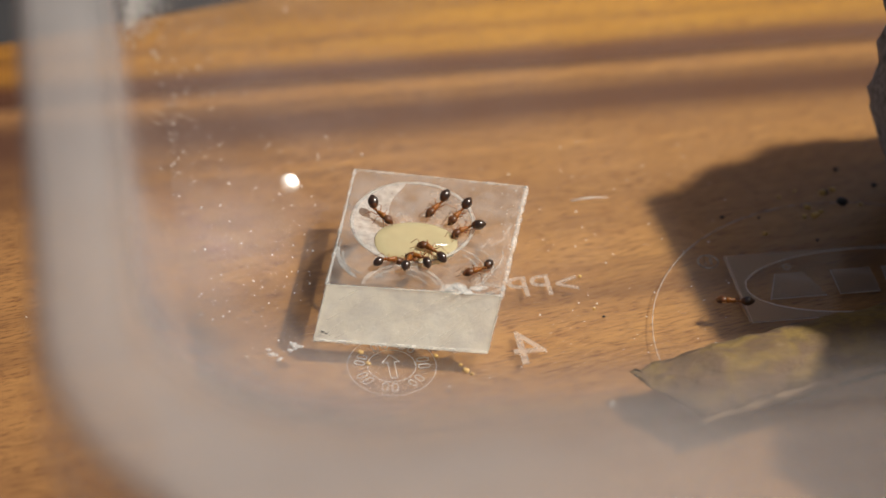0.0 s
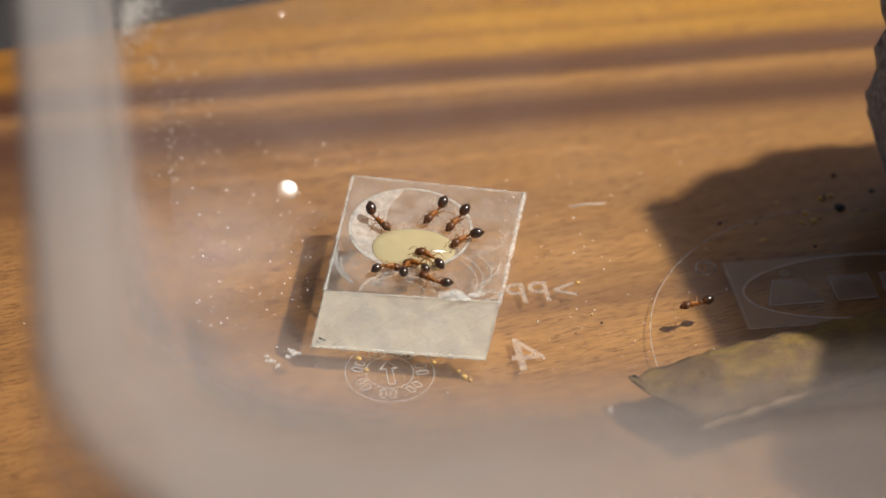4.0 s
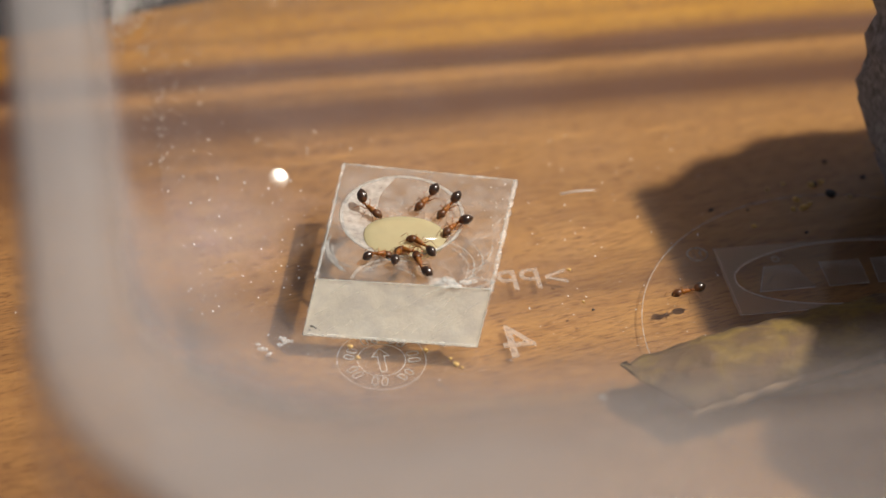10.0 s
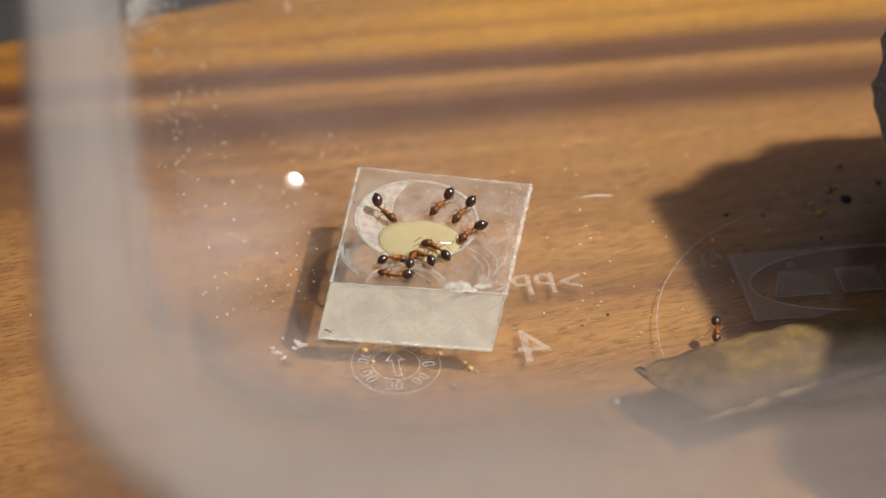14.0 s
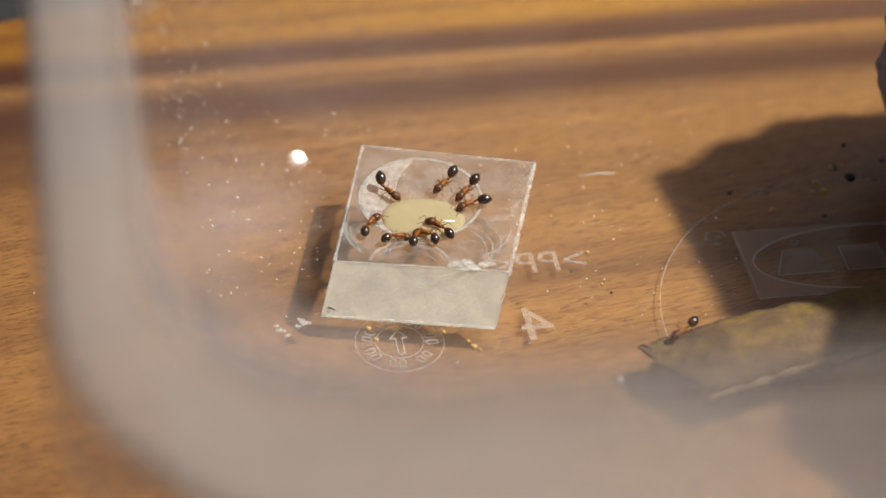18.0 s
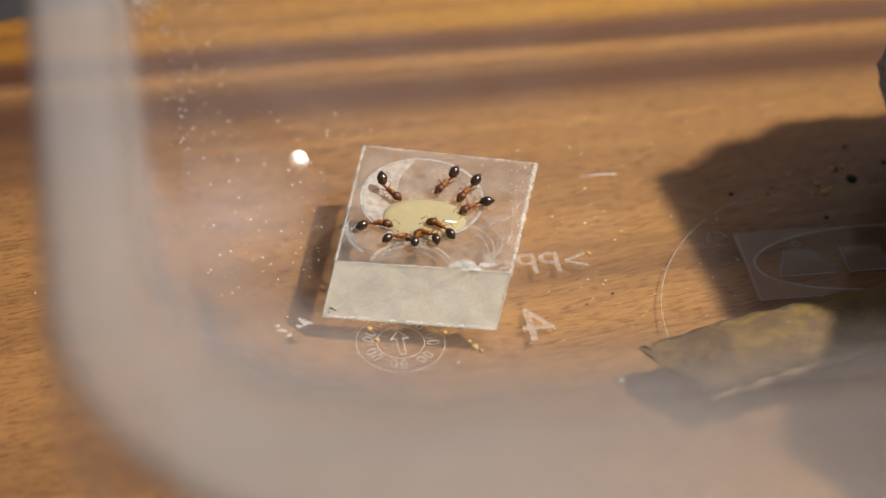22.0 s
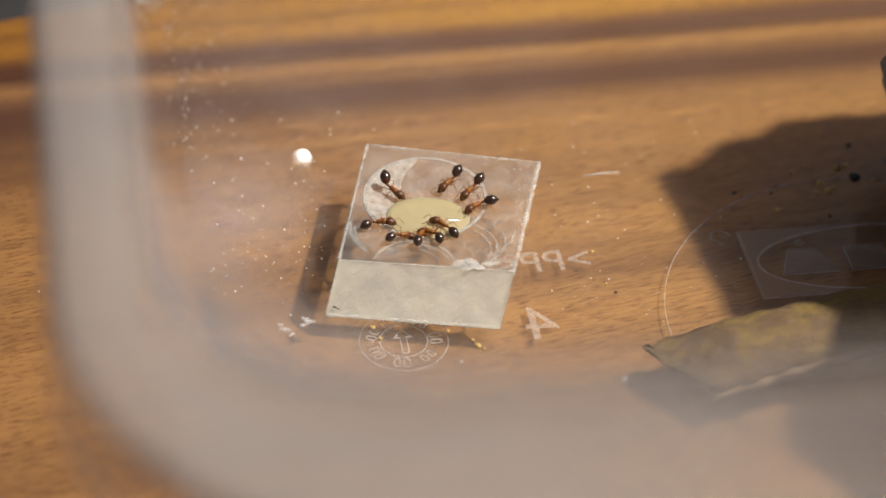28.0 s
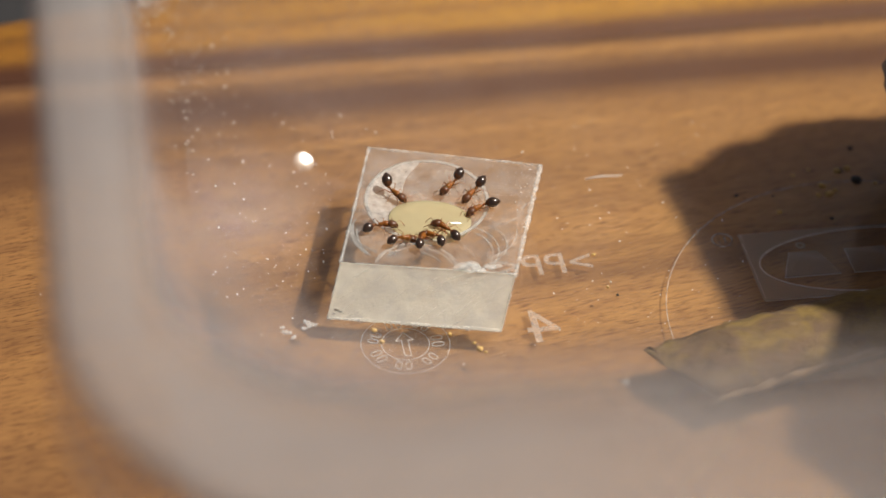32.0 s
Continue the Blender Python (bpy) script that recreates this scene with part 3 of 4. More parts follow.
def block_body():
    bm = bmesh.new()
    steps = 64
    circle, outer, low = [], [], []
    corners = [math.atan2(y - BOWL_C[1], x - BOWL_C[0]) for x, y in TOP]
    angles = sorted([2 * math.pi * i / steps - math.pi for i in range(steps)] + corners)
    for a in angles:
        way = Vector((math.cos(a), math.sin(a)))
        best = 99.0
        for (x0, y0), (x1, y1) in zip(TOP, TOP[1:] + TOP[:1]):
            e, o = Vector((x1 - x0, y1 - y0)), Vector((x0 - BOWL_C[0], y0 - BOWL_C[1]))
            den = way.x * e.y - way.y * e.x
            if abs(den) > 1e-9:
                t, k = (o.x * e.y - o.y * e.x) / den, (o.x * way.y - o.y * way.x) / den
                if t > 0 and -1e-6 <= k <= 1 + 1e-6:
                    best = min(best, t)
        circle.append((a, best))
    verts_in = [bm.verts.new((BOWL_C[0] + BOWL_R * math.cos(a), BOWL_C[1] + BOWL_R * BOWL_LONG * math.sin(a), BLOCK_H)) for a, _ in circle]
    verts_out = [bm.verts.new((BOWL_C[0] + b * math.cos(a), BOWL_C[1] + b * math.sin(a), BLOCK_H)) for a, b in circle]
    n = len(circle)
    for j in range(n):
        bm.faces.new((verts_in[j], verts_in[(j + 1) % n], verts_out[(j + 1) % n], verts_out[j]))
    # sides
    tops = [min(verts_out, key=lambda q, c=c: (q.co.xy - Vector(c)).length) for c in TOP]
    feet = [bm.verts.new((x, y, 0)) for x, y in FOOT]
    order = [verts_out.index(q) for q in tops]
    for k in range(4):
        i, j = order[k], order[(k + 1) % 4]
        run = []
        while True:
            run.append(verts_out[i])
            if i == j:
                break
            i = (i + 1) % n
        f = bm.faces.new(run + [feet[(k + 1) % 4], feet[k]])
        f.material_index = (1, 0, 3, 2)[k]
    return bm


ob = part("block_body", block_body(), (BLOCK_TOP, BLOCK_SAWN, BLOCK_SIDE, BLOCK_BACK), block, "clear top, milky sawn front", smooth=False)
bm = bmesh.new()
rows = []
for k in range(7):
    q = k / 6
    rows.append([(BOWL_C[0] + BOWL_R * (1 - q * 0.97) * math.cos(a), BOWL_C[1] + BOWL_R * BOWL_LONG * (1 - q * 0.97) * math.sin(a), BLOCK_H - 0.45 * (1 - (1 - q) ** 2)) for a in (2 * math.pi * i / 48 for i in range(48))])
loft(bm, rows, caps=(False, True))
part("bowl", bm, BOWL, block, "ground shallow bowl")
bm = bmesh.new()
ring_strip(bm, BOWL_C, BOWL_R, 0.34, BLOCK_H, 0.03, squash=BOWL_LONG)
part("bowl_edge", bm, FROST, block)
bm = bmesh.new()  # the ground, frosted side of the bowl
rows = []
for k in range(31):
    a, e = radians(100 + 150 * k / 30), k / 30
    wide = 0.04 + 0.52 * math.sin(math.pi * e) ** 0.8 + 0.05 * noise.noise((e * 5, 2.0, 0))
    row = []
    for j in range(7):
        q = 0.02 + wide * j / 6
        row.append((BOWL_C[0] + BOWL_R * (1 - q * 0.97) * math.cos(a), BOWL_C[1] + BOWL_R * BOWL_LONG * (1 - q * 0.97) * math.sin(a), BLOCK_H + 0.02 - 0.45 * (1 - (1 - q) ** 2)))
    rows.append(row)
loft(bm, rows, close=False, caps=(False, False))
part("frosted_patch", bm, FROST, block, "white frosted side of the bowl")
for cx, cy, r, a0, a1, w in ((-3.3, -12.0, 3.5, 12, 168, 0.3), (-3.2, -12.1, 3.1, 20, 150, 0.16), (-3.5, -12.2, 2.6, 30, 75, 0.14), (-4.3, -6.6, 4.8, 175, 228, 0.3), (-3.4, -6.9, 5.2, 180, 222, 0.16), (-5.6, -6.6, 3.4, 160, 250, 0.14),
                             (0.4, -9.0, 3.3, -35, 75, 0.15), (0.0, -9.4, 3.2, -30, 60, 0.1), (1.4, -8.2, 3.0, -60, 50, 0.12), (1.0, -6.2, 4.2, -65, 5, 0.1)):
    bm = bmesh.new()
    ring_strip(bm, (cx, cy), r, w * 1.25, BLOCK_H, 0.03, a0, a1, 28)
    part("scratch", bm, SCRATCH, block)
for a, b, r0 in ((TOP[0], TOP[3], 0.2), (TOP[3], TOP[2], 0.12), (TOP[1], TOP[2], 0.28), (TOP[0], TOP[1], 0.1)):  # worn white edges
    bm = bmesh.new()
    ps = [(a[0] + (b[0] - a[0]) * i / 24, a[1] + (b[1] - a[1]) * i / 24, BLOCK_H - r0 * 0.5) for i in range(25)]
    tube(bm, ps, [r0 * (0.8 + 0.5 * noise.noise((q[0] * 1.7, q[1] * 1.7, 3.0))) for q in ps], 6)
    part("worn_edge", bm, WORN, block)
for a, b, r0 in ((FOOT[0], TOP[0], 0.1), (FOOT[1], TOP[1], 0.12), (FOOT[0], FOOT[1], 0.2)):
    bm = bmesh.new()
    hb = BLOCK_H if b in TOP else 0.1
    ps = [(a[0] + (b[0] - a[0]) * i / 16, a[1] + (b[1] - a[1]) * i / 16, 0.1 + (hb - 0.1) * i / 16) for i in range(17)]
    tube(bm, ps, [r0 * (0.8 + 1.0 * noise.noise((q[0] * 2.1, q[2] * 2.1, 8.0))) for q in ps], 6)
    part("worn_edge", bm, WORN, block)
bm = bmesh.new()
for x, z, r in ((-9.9, 0.75, 0.2), (-9.6, 0.62, 0.14), (-10.15, 0.45, 0.08), (-9.3, 0.5, 0.07)):
    ball(bm, (x, -13.54 + 2.02 * z / BLOCK_H - 0.02, z), (r * 1.3, 0.03, r * 0.5), 10, 6, Matrix.Rotation(0.4, 4, "Y"))
part("smudge", bm, SMUDGE, block, "small dark smudge")
rng = random.Random(8)
bm = bmesh.new()
for x, y, r in ((0.7, -11.3, 0.8), (1.4, -11.5, 0.9), (2.2, -11.6, 0.6), (1.3, -10.9, 0.6), (2.9, -11.2, 0.5), (3.6, -11.0, 0.4)):
    ball(bm, (x + rng.uniform(-0.2, 0.2), y, BLOCK_H - 0.03), (r * 1.15, r * 0.7, 0.09), 12, 6, Matrix.Rotation(rng.uniform(-0.6, 0.6), 4, "Z"))
part("chipped_patch", bm, WORN, block, "white chipped patch")
rng = random.Random(5)
for k in range(48):
    bm = bmesh.new()
    y = rng.uniform(-11.2, -1.0)
    side = 5.2 + (y + 11.5) * 0.135
    x, a, ln = side - abs(rng.gauss(0.2, 0.9)), radians(rng.gauss(72, 12)), rng.uniform(0.6, 4.0)
    x = min(x, side - 0.3 - 0.5 * ln * max(0.0, math.cos(a)))
    strip(bm, [(x, y), (x + ln * math.cos(a) * 0.5, y + ln * math.sin(a) * 0.5)], rng.uniform(0.02, 0.06), BLOCK_H, 0.02)
    part("scratch", bm, SCRATCH, block)
rng = random.Random(21)
F0, F1, T0, T1 = (Vector((*q, h)) for q, h in ((FOOT[0], 0.0), (FOOT[1], 0.0), (TOP[0], BLOCK_H), (TOP[1], BLOCK_H)))
out = (F1 - F0).cross(T0 - F0).normalized()
for k in range(34):
    a, b, ln = rng.uniform(0.04, 0.9), rng.uniform(0.05, 0.9), rng.uniform(0.04, 0.22)
    a2, b2 = min(0.98, a + ln * 0.5), min(0.96, b + ln * rng.uniform(1.0, 1.6))
    w = rng.uniform(0.03, 0.16) / 15
    qs = [(F0 + (F1 - F0) * (p + d)).lerp(T0 + (T1 - T0) * (p + d), h) + out * 0.006 for p, h, d in ((a, b, -w), (a, b, w), (a2, b2, w * 0.3), (a2, b2, -w * 0.3))]
    bm = bmesh.new()
    bm.faces.new([bm.verts.new(q) for q in qs])
    part("saw_mark", bm, SAWN_LINE, block, smooth=False)
bm = bmesh.new()  # dust that clings to the top beside the worn edge
for k in range(110):
    y = rng.uniform(-11.0, 3.2)
    x = 5.15 + (y + 12.0) * 0.134 - 0.15 - abs(rng.gauss(0, 1.3 if k < 70 else 4.5))
    if math.hypot((x - BOWL_C[0]) / BOWL_R, (y - BOWL_C[1]) / BOWL_R / BOWL_LONG) > 1.03:
        r = 0.015 + 0.05 * rng.random() ** 3
        bmesh.ops.create_icosphere(bm, subdivisions=1, radius=r, matrix=Matrix.Translation((x, y, BLOCK_H + r * 0.5)))
tagged(part("block_dust", bm, LINT, block, "white specks of dust"), kind="stuff")
rng = random.Random(17)
for k in range(40):  # crossing scratches beside the bowl
    bm = bmesh.new()
    x, y, a, ln = rng.uniform(0.5, 4.6), rng.uniform(-11.0, -4.5), radians(rng.uniform(25, 120)), rng.uniform(0.8, 3.2)
    x2, y2 = x + ln * math.cos(a), min(3.0, y + ln * math.sin(a))
    if x2 < 5.0 + (y2 + 12.0) * 0.134 - 0.3 and math.hypot((x - BOWL_C[0]) / BOWL_R, (y - BOWL_C[1]) / 5.72) > 1.02 and math.hypot((x2 - BOWL_C[0]) / BOWL_R, (y2 - BOWL_C[1]) / 5.72) > 1.02:
        mid = ((x + x2) / 2 + 0.12 * math.sin(a) * ln / 3, (y + y2) / 2 - 0.12 * math.cos(a) * ln / 3)
        strip(bm, [(x, y), mid, (x2, y2)], rng.uniform(0.02, 0.07), BLOCK_H, 0.012)
        part("scratch", bm, SCRATCH, block)
    else:
        bm.free()
# ---- the drop of honey water ----
bm = bmesh.new()
rows = []
for k in range(17):
    q = (max(0, k - 1) / 15) ** 1.6
    rows.append([(-2.45 + 3.6 * (1 - q * 0.98) * math.cos(a) * (1 + 0.03 * math.sin(3 * a + 1)), -5.12 + 2.95 * (1 - q * 0.98) * math.sin(a) * (1 + 0.03 * math.cos(2 * a)), BLOCK_H + (0.3 * (1 - (1 - q) ** 7) if k else -0.42)) for a in (2 * math.pi * i / 48 for i in range(48))])
loft(bm, rows, caps=(False, True))
honey = tagged(part("honey_drop", bm, HONEY), "glossy pale yellow drop of honey water in the bowl", "food")

# a facet turned between sun and eye, added to give the drop its glint
bm = bmesh.new()
spot = Vector((-0.1, -5.75, BLOCK_H + 0.34))
face = (TO_SUN + (Vector(EYE) * 1000 - spot).normalized()).normalized().to_track_quat("Z", "Y").to_matrix().to_4x4() @ Matrix.Rotation(radians(-24), 4, "Z")
rows = []
for k in range(6):
    q = 1 - k / 5 * 0.96
    rows.append([tuple(spot + face @ Vector((q * 0.75 * math.cos(a), q * 0.2 * math.sin(a), 0.02 * (1 - q * q)))) for a in (2 * math.pi * i / 24 for i in range(24))])
loft(bm, rows, caps=(False, True))
part("meniscus", bm, GLASSY, honey, "small glossy facet added for the glint on the drop")

# ---- the stone and the piece of bark ----
bm = bmesh.new()
OUT = ((39.2, 15.1), (43.0, 16.9), (45.3, 20.1), (48.6, 21.4), (51.0, 23.8), (57.0, 25.0), (64.0, 26.7), (80.0, 22.0), (88.0, 0.0), (80.0, -36.0), (58.0, -32.0), (48.8, -22.0), (49.8, -12.0), (44.7, -4.9), (42.0, 5.2))
rows = []
PROFILE = ((0.0, -2.6), (3.0, -1.3), (6.0, 0.1), (9.0, 1.0), (11.5, 0.4), (14.0, 0.9), (17.0, 0.0), (20.0, 0.4), (24.0, 0.4), (30.0, 0.3), (32.0, -0.3))
for i in range(33):
    z = float(i)
    for (z0, g0), (z1, g1) in zip(PROFILE, PROFILE[1:]):
        if z0 <= z <= z1:
            grow = g0 + (g1 - g0) * (z - z0) / (z1 - z0)
    ring = []
    for k, (x, y) in enumerate(OUT):
        nx, ny = OUT[(k + 1) % len(OUT)]
        n = max(2, round(math.hypot(nx - x, ny - y) / 0.9))
        for j in range(n):
            px, py = x + (nx - x) * j / n, y + (ny - y) * j / n
            d = Vector((px - 60, py - 4)).normalized()
            rough = noise.noise((px * 0.3, py * 0.3, z * 0.3)) * 0.9 + noise.noise((px * 0.9, py * 0.9, z * 0.9)) * 0.45
            pit = max(0.0, noise.noise((px * 1.1 + 9, py * 1.1, z * 1.1)) - 0.25) * 1.6
            w = (rough - pit) * (1.0 if z < 29 else 0.3)
            ring.append((px + d.x * (grow + w), py + d.y * (grow + w), z))
    rows.append(ring)
loft(bm, rows)
tagged(part("grey_stone", bm, ROCK), "rough porous dark grey stone standing in the tub", "stone")

bark = tagged(empty("bark_piece", 16.3, -17.5, 0, 23), "pointed piece of olive brown bark lying in the tub", "bark")
bm = bmesh.new()
rows = []
for i in range(45):
    s = (i / 44) ** 1.35 * 34
    w = min(7.7 - 0.07 * s, 0.12 + 3.9 * s, 1.25 + 1.85 * s) * (1 + 0.05 * noise.noise((s * 0.5, 3.0, 0)))
    ring = []
    for j in range(11):
        k = j / 10
        lump = 0.22 * noise.noise((s * 0.3, k * 2.5, 1.0)) + 0.16 * noise.noise((s * 1.3, k * 7, 5.0))
        ring.append((s + 0.3 * noise.noise((k * 4, s, 2.0)), 0.35 * noise.noise((s * 0.7, 0, 9.0)) + 0.45 * max(0.0, 1 - s / 7) - k * w, 1.1 + 0.65 * min(1.0, s / 7) + 1.7 * math.sin(math.pi * (0.16 + 0.72 * k)) * min(1.0, 0.12 + s / 8) + 0.3 * math.exp(-((k - 0.93) / 0.07) ** 2) * min(1.0, s / 5) + lump * min(1.0, s / 4)))
    for j in range(10, -1, -1):
        k = j / 10
        ring.append((s + 0.5 * max(0, 1 - s / 3), -0.15 + 0.45 * max(0.0, 1 - s / 7) - k * (w - 0.3), 0.7 + 0.3 * max(0, 1 - s / 4) + 1.25 * math.sin(math.pi * (0.1 + 0.8 * k)) * min(1.0, 0.4 + s / 9)))
    rows.append(ring)
loft(bm, rows)
part("outer_bark", bm, BARK, bark)
# ridge along the front edge, its lit look put into a paler colour
bm = bmesh.new()
ps = [(q, -(7.5 - 0.07 * q) + 0.25 * noise.noise((q * 0.6, 4.0, 0)), 1.05 + 0.045 * min(q, 10) + 0.2 * noise.noise((q * 0.5, 7.0, 0))) for q in [2.9 + 0.7 * k for k in range(42)]]
tube(bm, ps, [0.15 + 0.32 * min(1.0, k / 5) * (1 + 0.5 * noise.noise((k * 0.4, 1.0, 0))) for k in range(42)], 7)
part("torn_edge", bm, BARK_LIT, bark, "paler front edge, coloured as lit")
# dark strip standing for the shaded side under the bark
bm = bmesh.new()
prism(bm, [(5.5, -5.6), (9.0, -5.8), (33.0, -4.4), (33.0, -5.2), (8.0, -6.6), (6.0, -6.6)], 0.0, 1.5, 0.3)
part("inner_layer", bm, UNDER, bark, "dark strip for the shade under the bark")
for u0, u1 in ((8.0, 8.6), (20.0, 20.8)):
    bm = bmesh.new()
    prism(bm, [(u0 + 1.4, -1.4), (u1 + 1.4, -1.4), (u1 + 1.4, -0.7), (u0 + 1.4, -0.7)], 0.0, 2.2)
    part("stub", bm, UNDER, bark)

# ---- crumbs, seeds, fluff and dust on the tub floor ----
def pebble(bm, centre, size, seed, flat=0.7):
    vs = bmesh.ops.create_icosphere(bm, subdivisions=2, radius=1.0)["verts"]
    for q in vs:
        k = 1 + 0.45 * noise.noise(q.co * 1.3 + Vector((seed * 3.7, seed * 1.3, 0)))
        q.co = Vector(centre) + Vector((q.co.x * size * k, q.co.y * size * k * 0.85, q.co.z * size * k * flat + size * flat * 0.8))


rng = random.Random(11)
for name, mat, label, cat, spots in (
        ("crumb", CRUMB, "small yellow food crumb on the tub floor", "crumb", ((-5.9, -16.3, 0.28), (-6.6, -14.9, 0.3), (2.4, -16.7, 0.34), (2.9, -17.0, 0.22), (1.9, -15.9, 0.2), (12.2, -3.2, 0.22), (13.4, -7.6, 0.18), (-0.2, -14.9, 0.25), (29.2, 4.2, 0.3), (34.0, 7.2, 0.5), (33.4, 8.4, 0.42), (33.0, 7.0, 0.3), (34.6, 7.9, 0.28),
                                         (30.9, 9.9, 0.22), (35.0, 10.8, 0.42), (36.0, 11.3, 0.36), (32.4, 10.9, 0.2), (38.4, 9.3, 0.24))),
        ("seed", SEED, "black round seed on the shaded tub floor", "seed", ((36.7, 9.4, 0.62), (25.4, 6.4, 0.26), (35.2, 10.9, 0.42), (36.6, 14.6, 0.28), (28.8, 6.6, 0.18), (14.2, -8.6, 0.15), (33.9, 3.6, 0.22), (40.0, 12.4, 0.3))),
        ("fluff", FLUFF, "scrap of white fluff on the tub floor", "fluff", ((-12.0, -14.4, 0.34), (-12.5, -14.1, 0.3), (-14.0, -15.6, 0.32), (-13.4, -16.2, 0.26), (-12.6, -15.0, 0.22), (-14.4, -15.0, 0.2), (14.6, -20.0, 0.3)))):
    for x, y, r in spots:
        bm = bmesh.new()
        pebble(bm, (x, y, 0), r * 0.85, rng.uniform(0, 50), 0.3 if name == "fluff" else 0.7)
        if name == "fluff":
            for _ in range(4):
                a = rng.uniform(0, 6.28)
                pebble(bm, (x + r * math.cos(a), y + r * math.sin(a), 0), r * rng.uniform(0.3, 0.6), rng.uniform(0, 50), 0.35)
        tagged(part(name, bm, mat), label, cat, name + "s in the tub")


def dust(name, spots, mat, label):
    bm = bmesh.new()
    for x, y, z, r in spots:
        m = Matrix.Translation((x, y, z)) @ Euler([rng.uniform(0, 6) for _ in range(3)]).to_matrix().to_4x4() @ Matrix.Diagonal((r * rng.uniform(0.6, 1.8), r, r * 0.8, 1))
        bmesh.ops.create_icosphere(bm, subdivisions=1, radius=1, matrix=m)
    tagged(part(name, bm, mat), label, "dust", kind="stuff")


spots = []
for k in range(560):
    x, y = (rng.gauss(-15, 6), rng.gauss(-6, 9)) if k < 190 else (rng.uniform(-20, 26), rng.uniform(-19, 18))
    if -11.5 < x < 8 and -15.5 < y < 4:
        continue
    spots.append((x, y, 0.03, 0.022 + 0.075 * rng.random() ** 3))
for k in range(480):  # dense in the far corner and along the foot of the wall
    a, r = rng.uniform(95, 185), rng.gauss(12.0, 1.2)
    if k < 160:
        u, v = CU - HALF + 12.5 + r * math.cos(radians(a)), CV + HALF - LESS - 12.5 + r * math.sin(radians(a))
    else:
        u, v = (CU - HALF + abs(rng.gauss(0, 7.0)), rng.uniform(6, 40)) if k < 330 else (CU - HALF + 0.6 + rng.gauss(0, 1.9), rng.gauss(25, 7))
    c, d = math.cos(radians(TUB_TURN)), math.sin(radians(TUB_TURN))
    if k < 160:
        u, v = CU - HALF - 0.4 + rng.gauss(0, 1.5), 41.6 + rng.gauss(0, 1.8)
    spots.append((u * c - v * d, u * d + v * c, 0.05 + (rng.uniform(0.2, 3.5) if k < 160 else 0), 0.018 + 0.09 * rng.random() ** 4))
dust("dust", spots, LINT, "white specks of dust on the tub floor")
spots = []
for k in range(90):  # dried drops along the foot of the wall
    v, z = rng.gauss(24, 9), 0.05
    u = CU - HALF + rng.gauss(0, 0.9)
    c, d = math.cos(radians(TUB_TURN)), math.sin(radians(TUB_TURN))
    if v < 33:
        spots.append((u * c - v * d, u * d + v * c, z, 0.02 + 0.06 * rng.random() ** 3))
dust("dried_drops", spots, LINT, "whitish dried drops on the tub floor")
bm = bmesh.new()  # a tuft of fluff and web in the far corner
for k in range(520):
    z, a = abs(rng.gauss(0, 2.5)), radians(rng.gauss(160, 15))
    r = 10.6 + 0.05 * z - abs(rng.gauss(0, 1.2))
    u, v = CU - HALF - 3.4 + 11.0 + r * math.cos(a), CV + HALF - LESS + 3.4 - 11.0 + r * math.sin(a)
    m = Matrix.Translation((u * c - v * d, u * d + v * c, z)) @ Euler([rng.uniform(0, 6) for _ in range(3)]).to_matrix().to_4x4() @ Matrix.Diagonal((rng.uniform(0.08, 0.4), 0.045, 0.04, 1))
    bmesh.ops.create_icosphere(bm, subdivisions=1, radius=1, matrix=m)
tagged(part("fluff_tuft", bm, LINT), "white fluff and dust in the corner of the tub", "fluff", kind="stuff")
bm = bmesh.new()
tube(bm, [(11.6, 8.0, 0.06), (13.2, 8.5, 0.1), (15.0, 8.8, 0.06)], [0.05, 0.06, 0.03], 5)
tagged(part("hair", bm, LINT), "fine pale fibre lying on the tub floor", "fibre")

# ---- the ants ----
rng_hair = random.Random(3)
NECK, WAIST = Vector((0.84, 0, 0.58)), Vector((-0.56, 0, 0.52))


def leg_points(side, kind):
    """Hip, knee, shin and foot of one leg, from the hip."""
    fore = {"front": 0.75, "middle": 0.0, "hind": -0.85}[kind]
    reach = {"front": 0.56, "middle": 0.7, "hind": 0.74}[kind]
    return [(0, 0, 0), (fore * 0.25, side * 0.18, 0.02), (fore * 0.6, side * reach * 0.66, 0.24), (fore * 1.0, side * reach * 1.0, -0.22), (fore * 1.2, side * reach * 1.2, -0.46), (fore * 1.34, side * reach * 1.28, -0.47)]


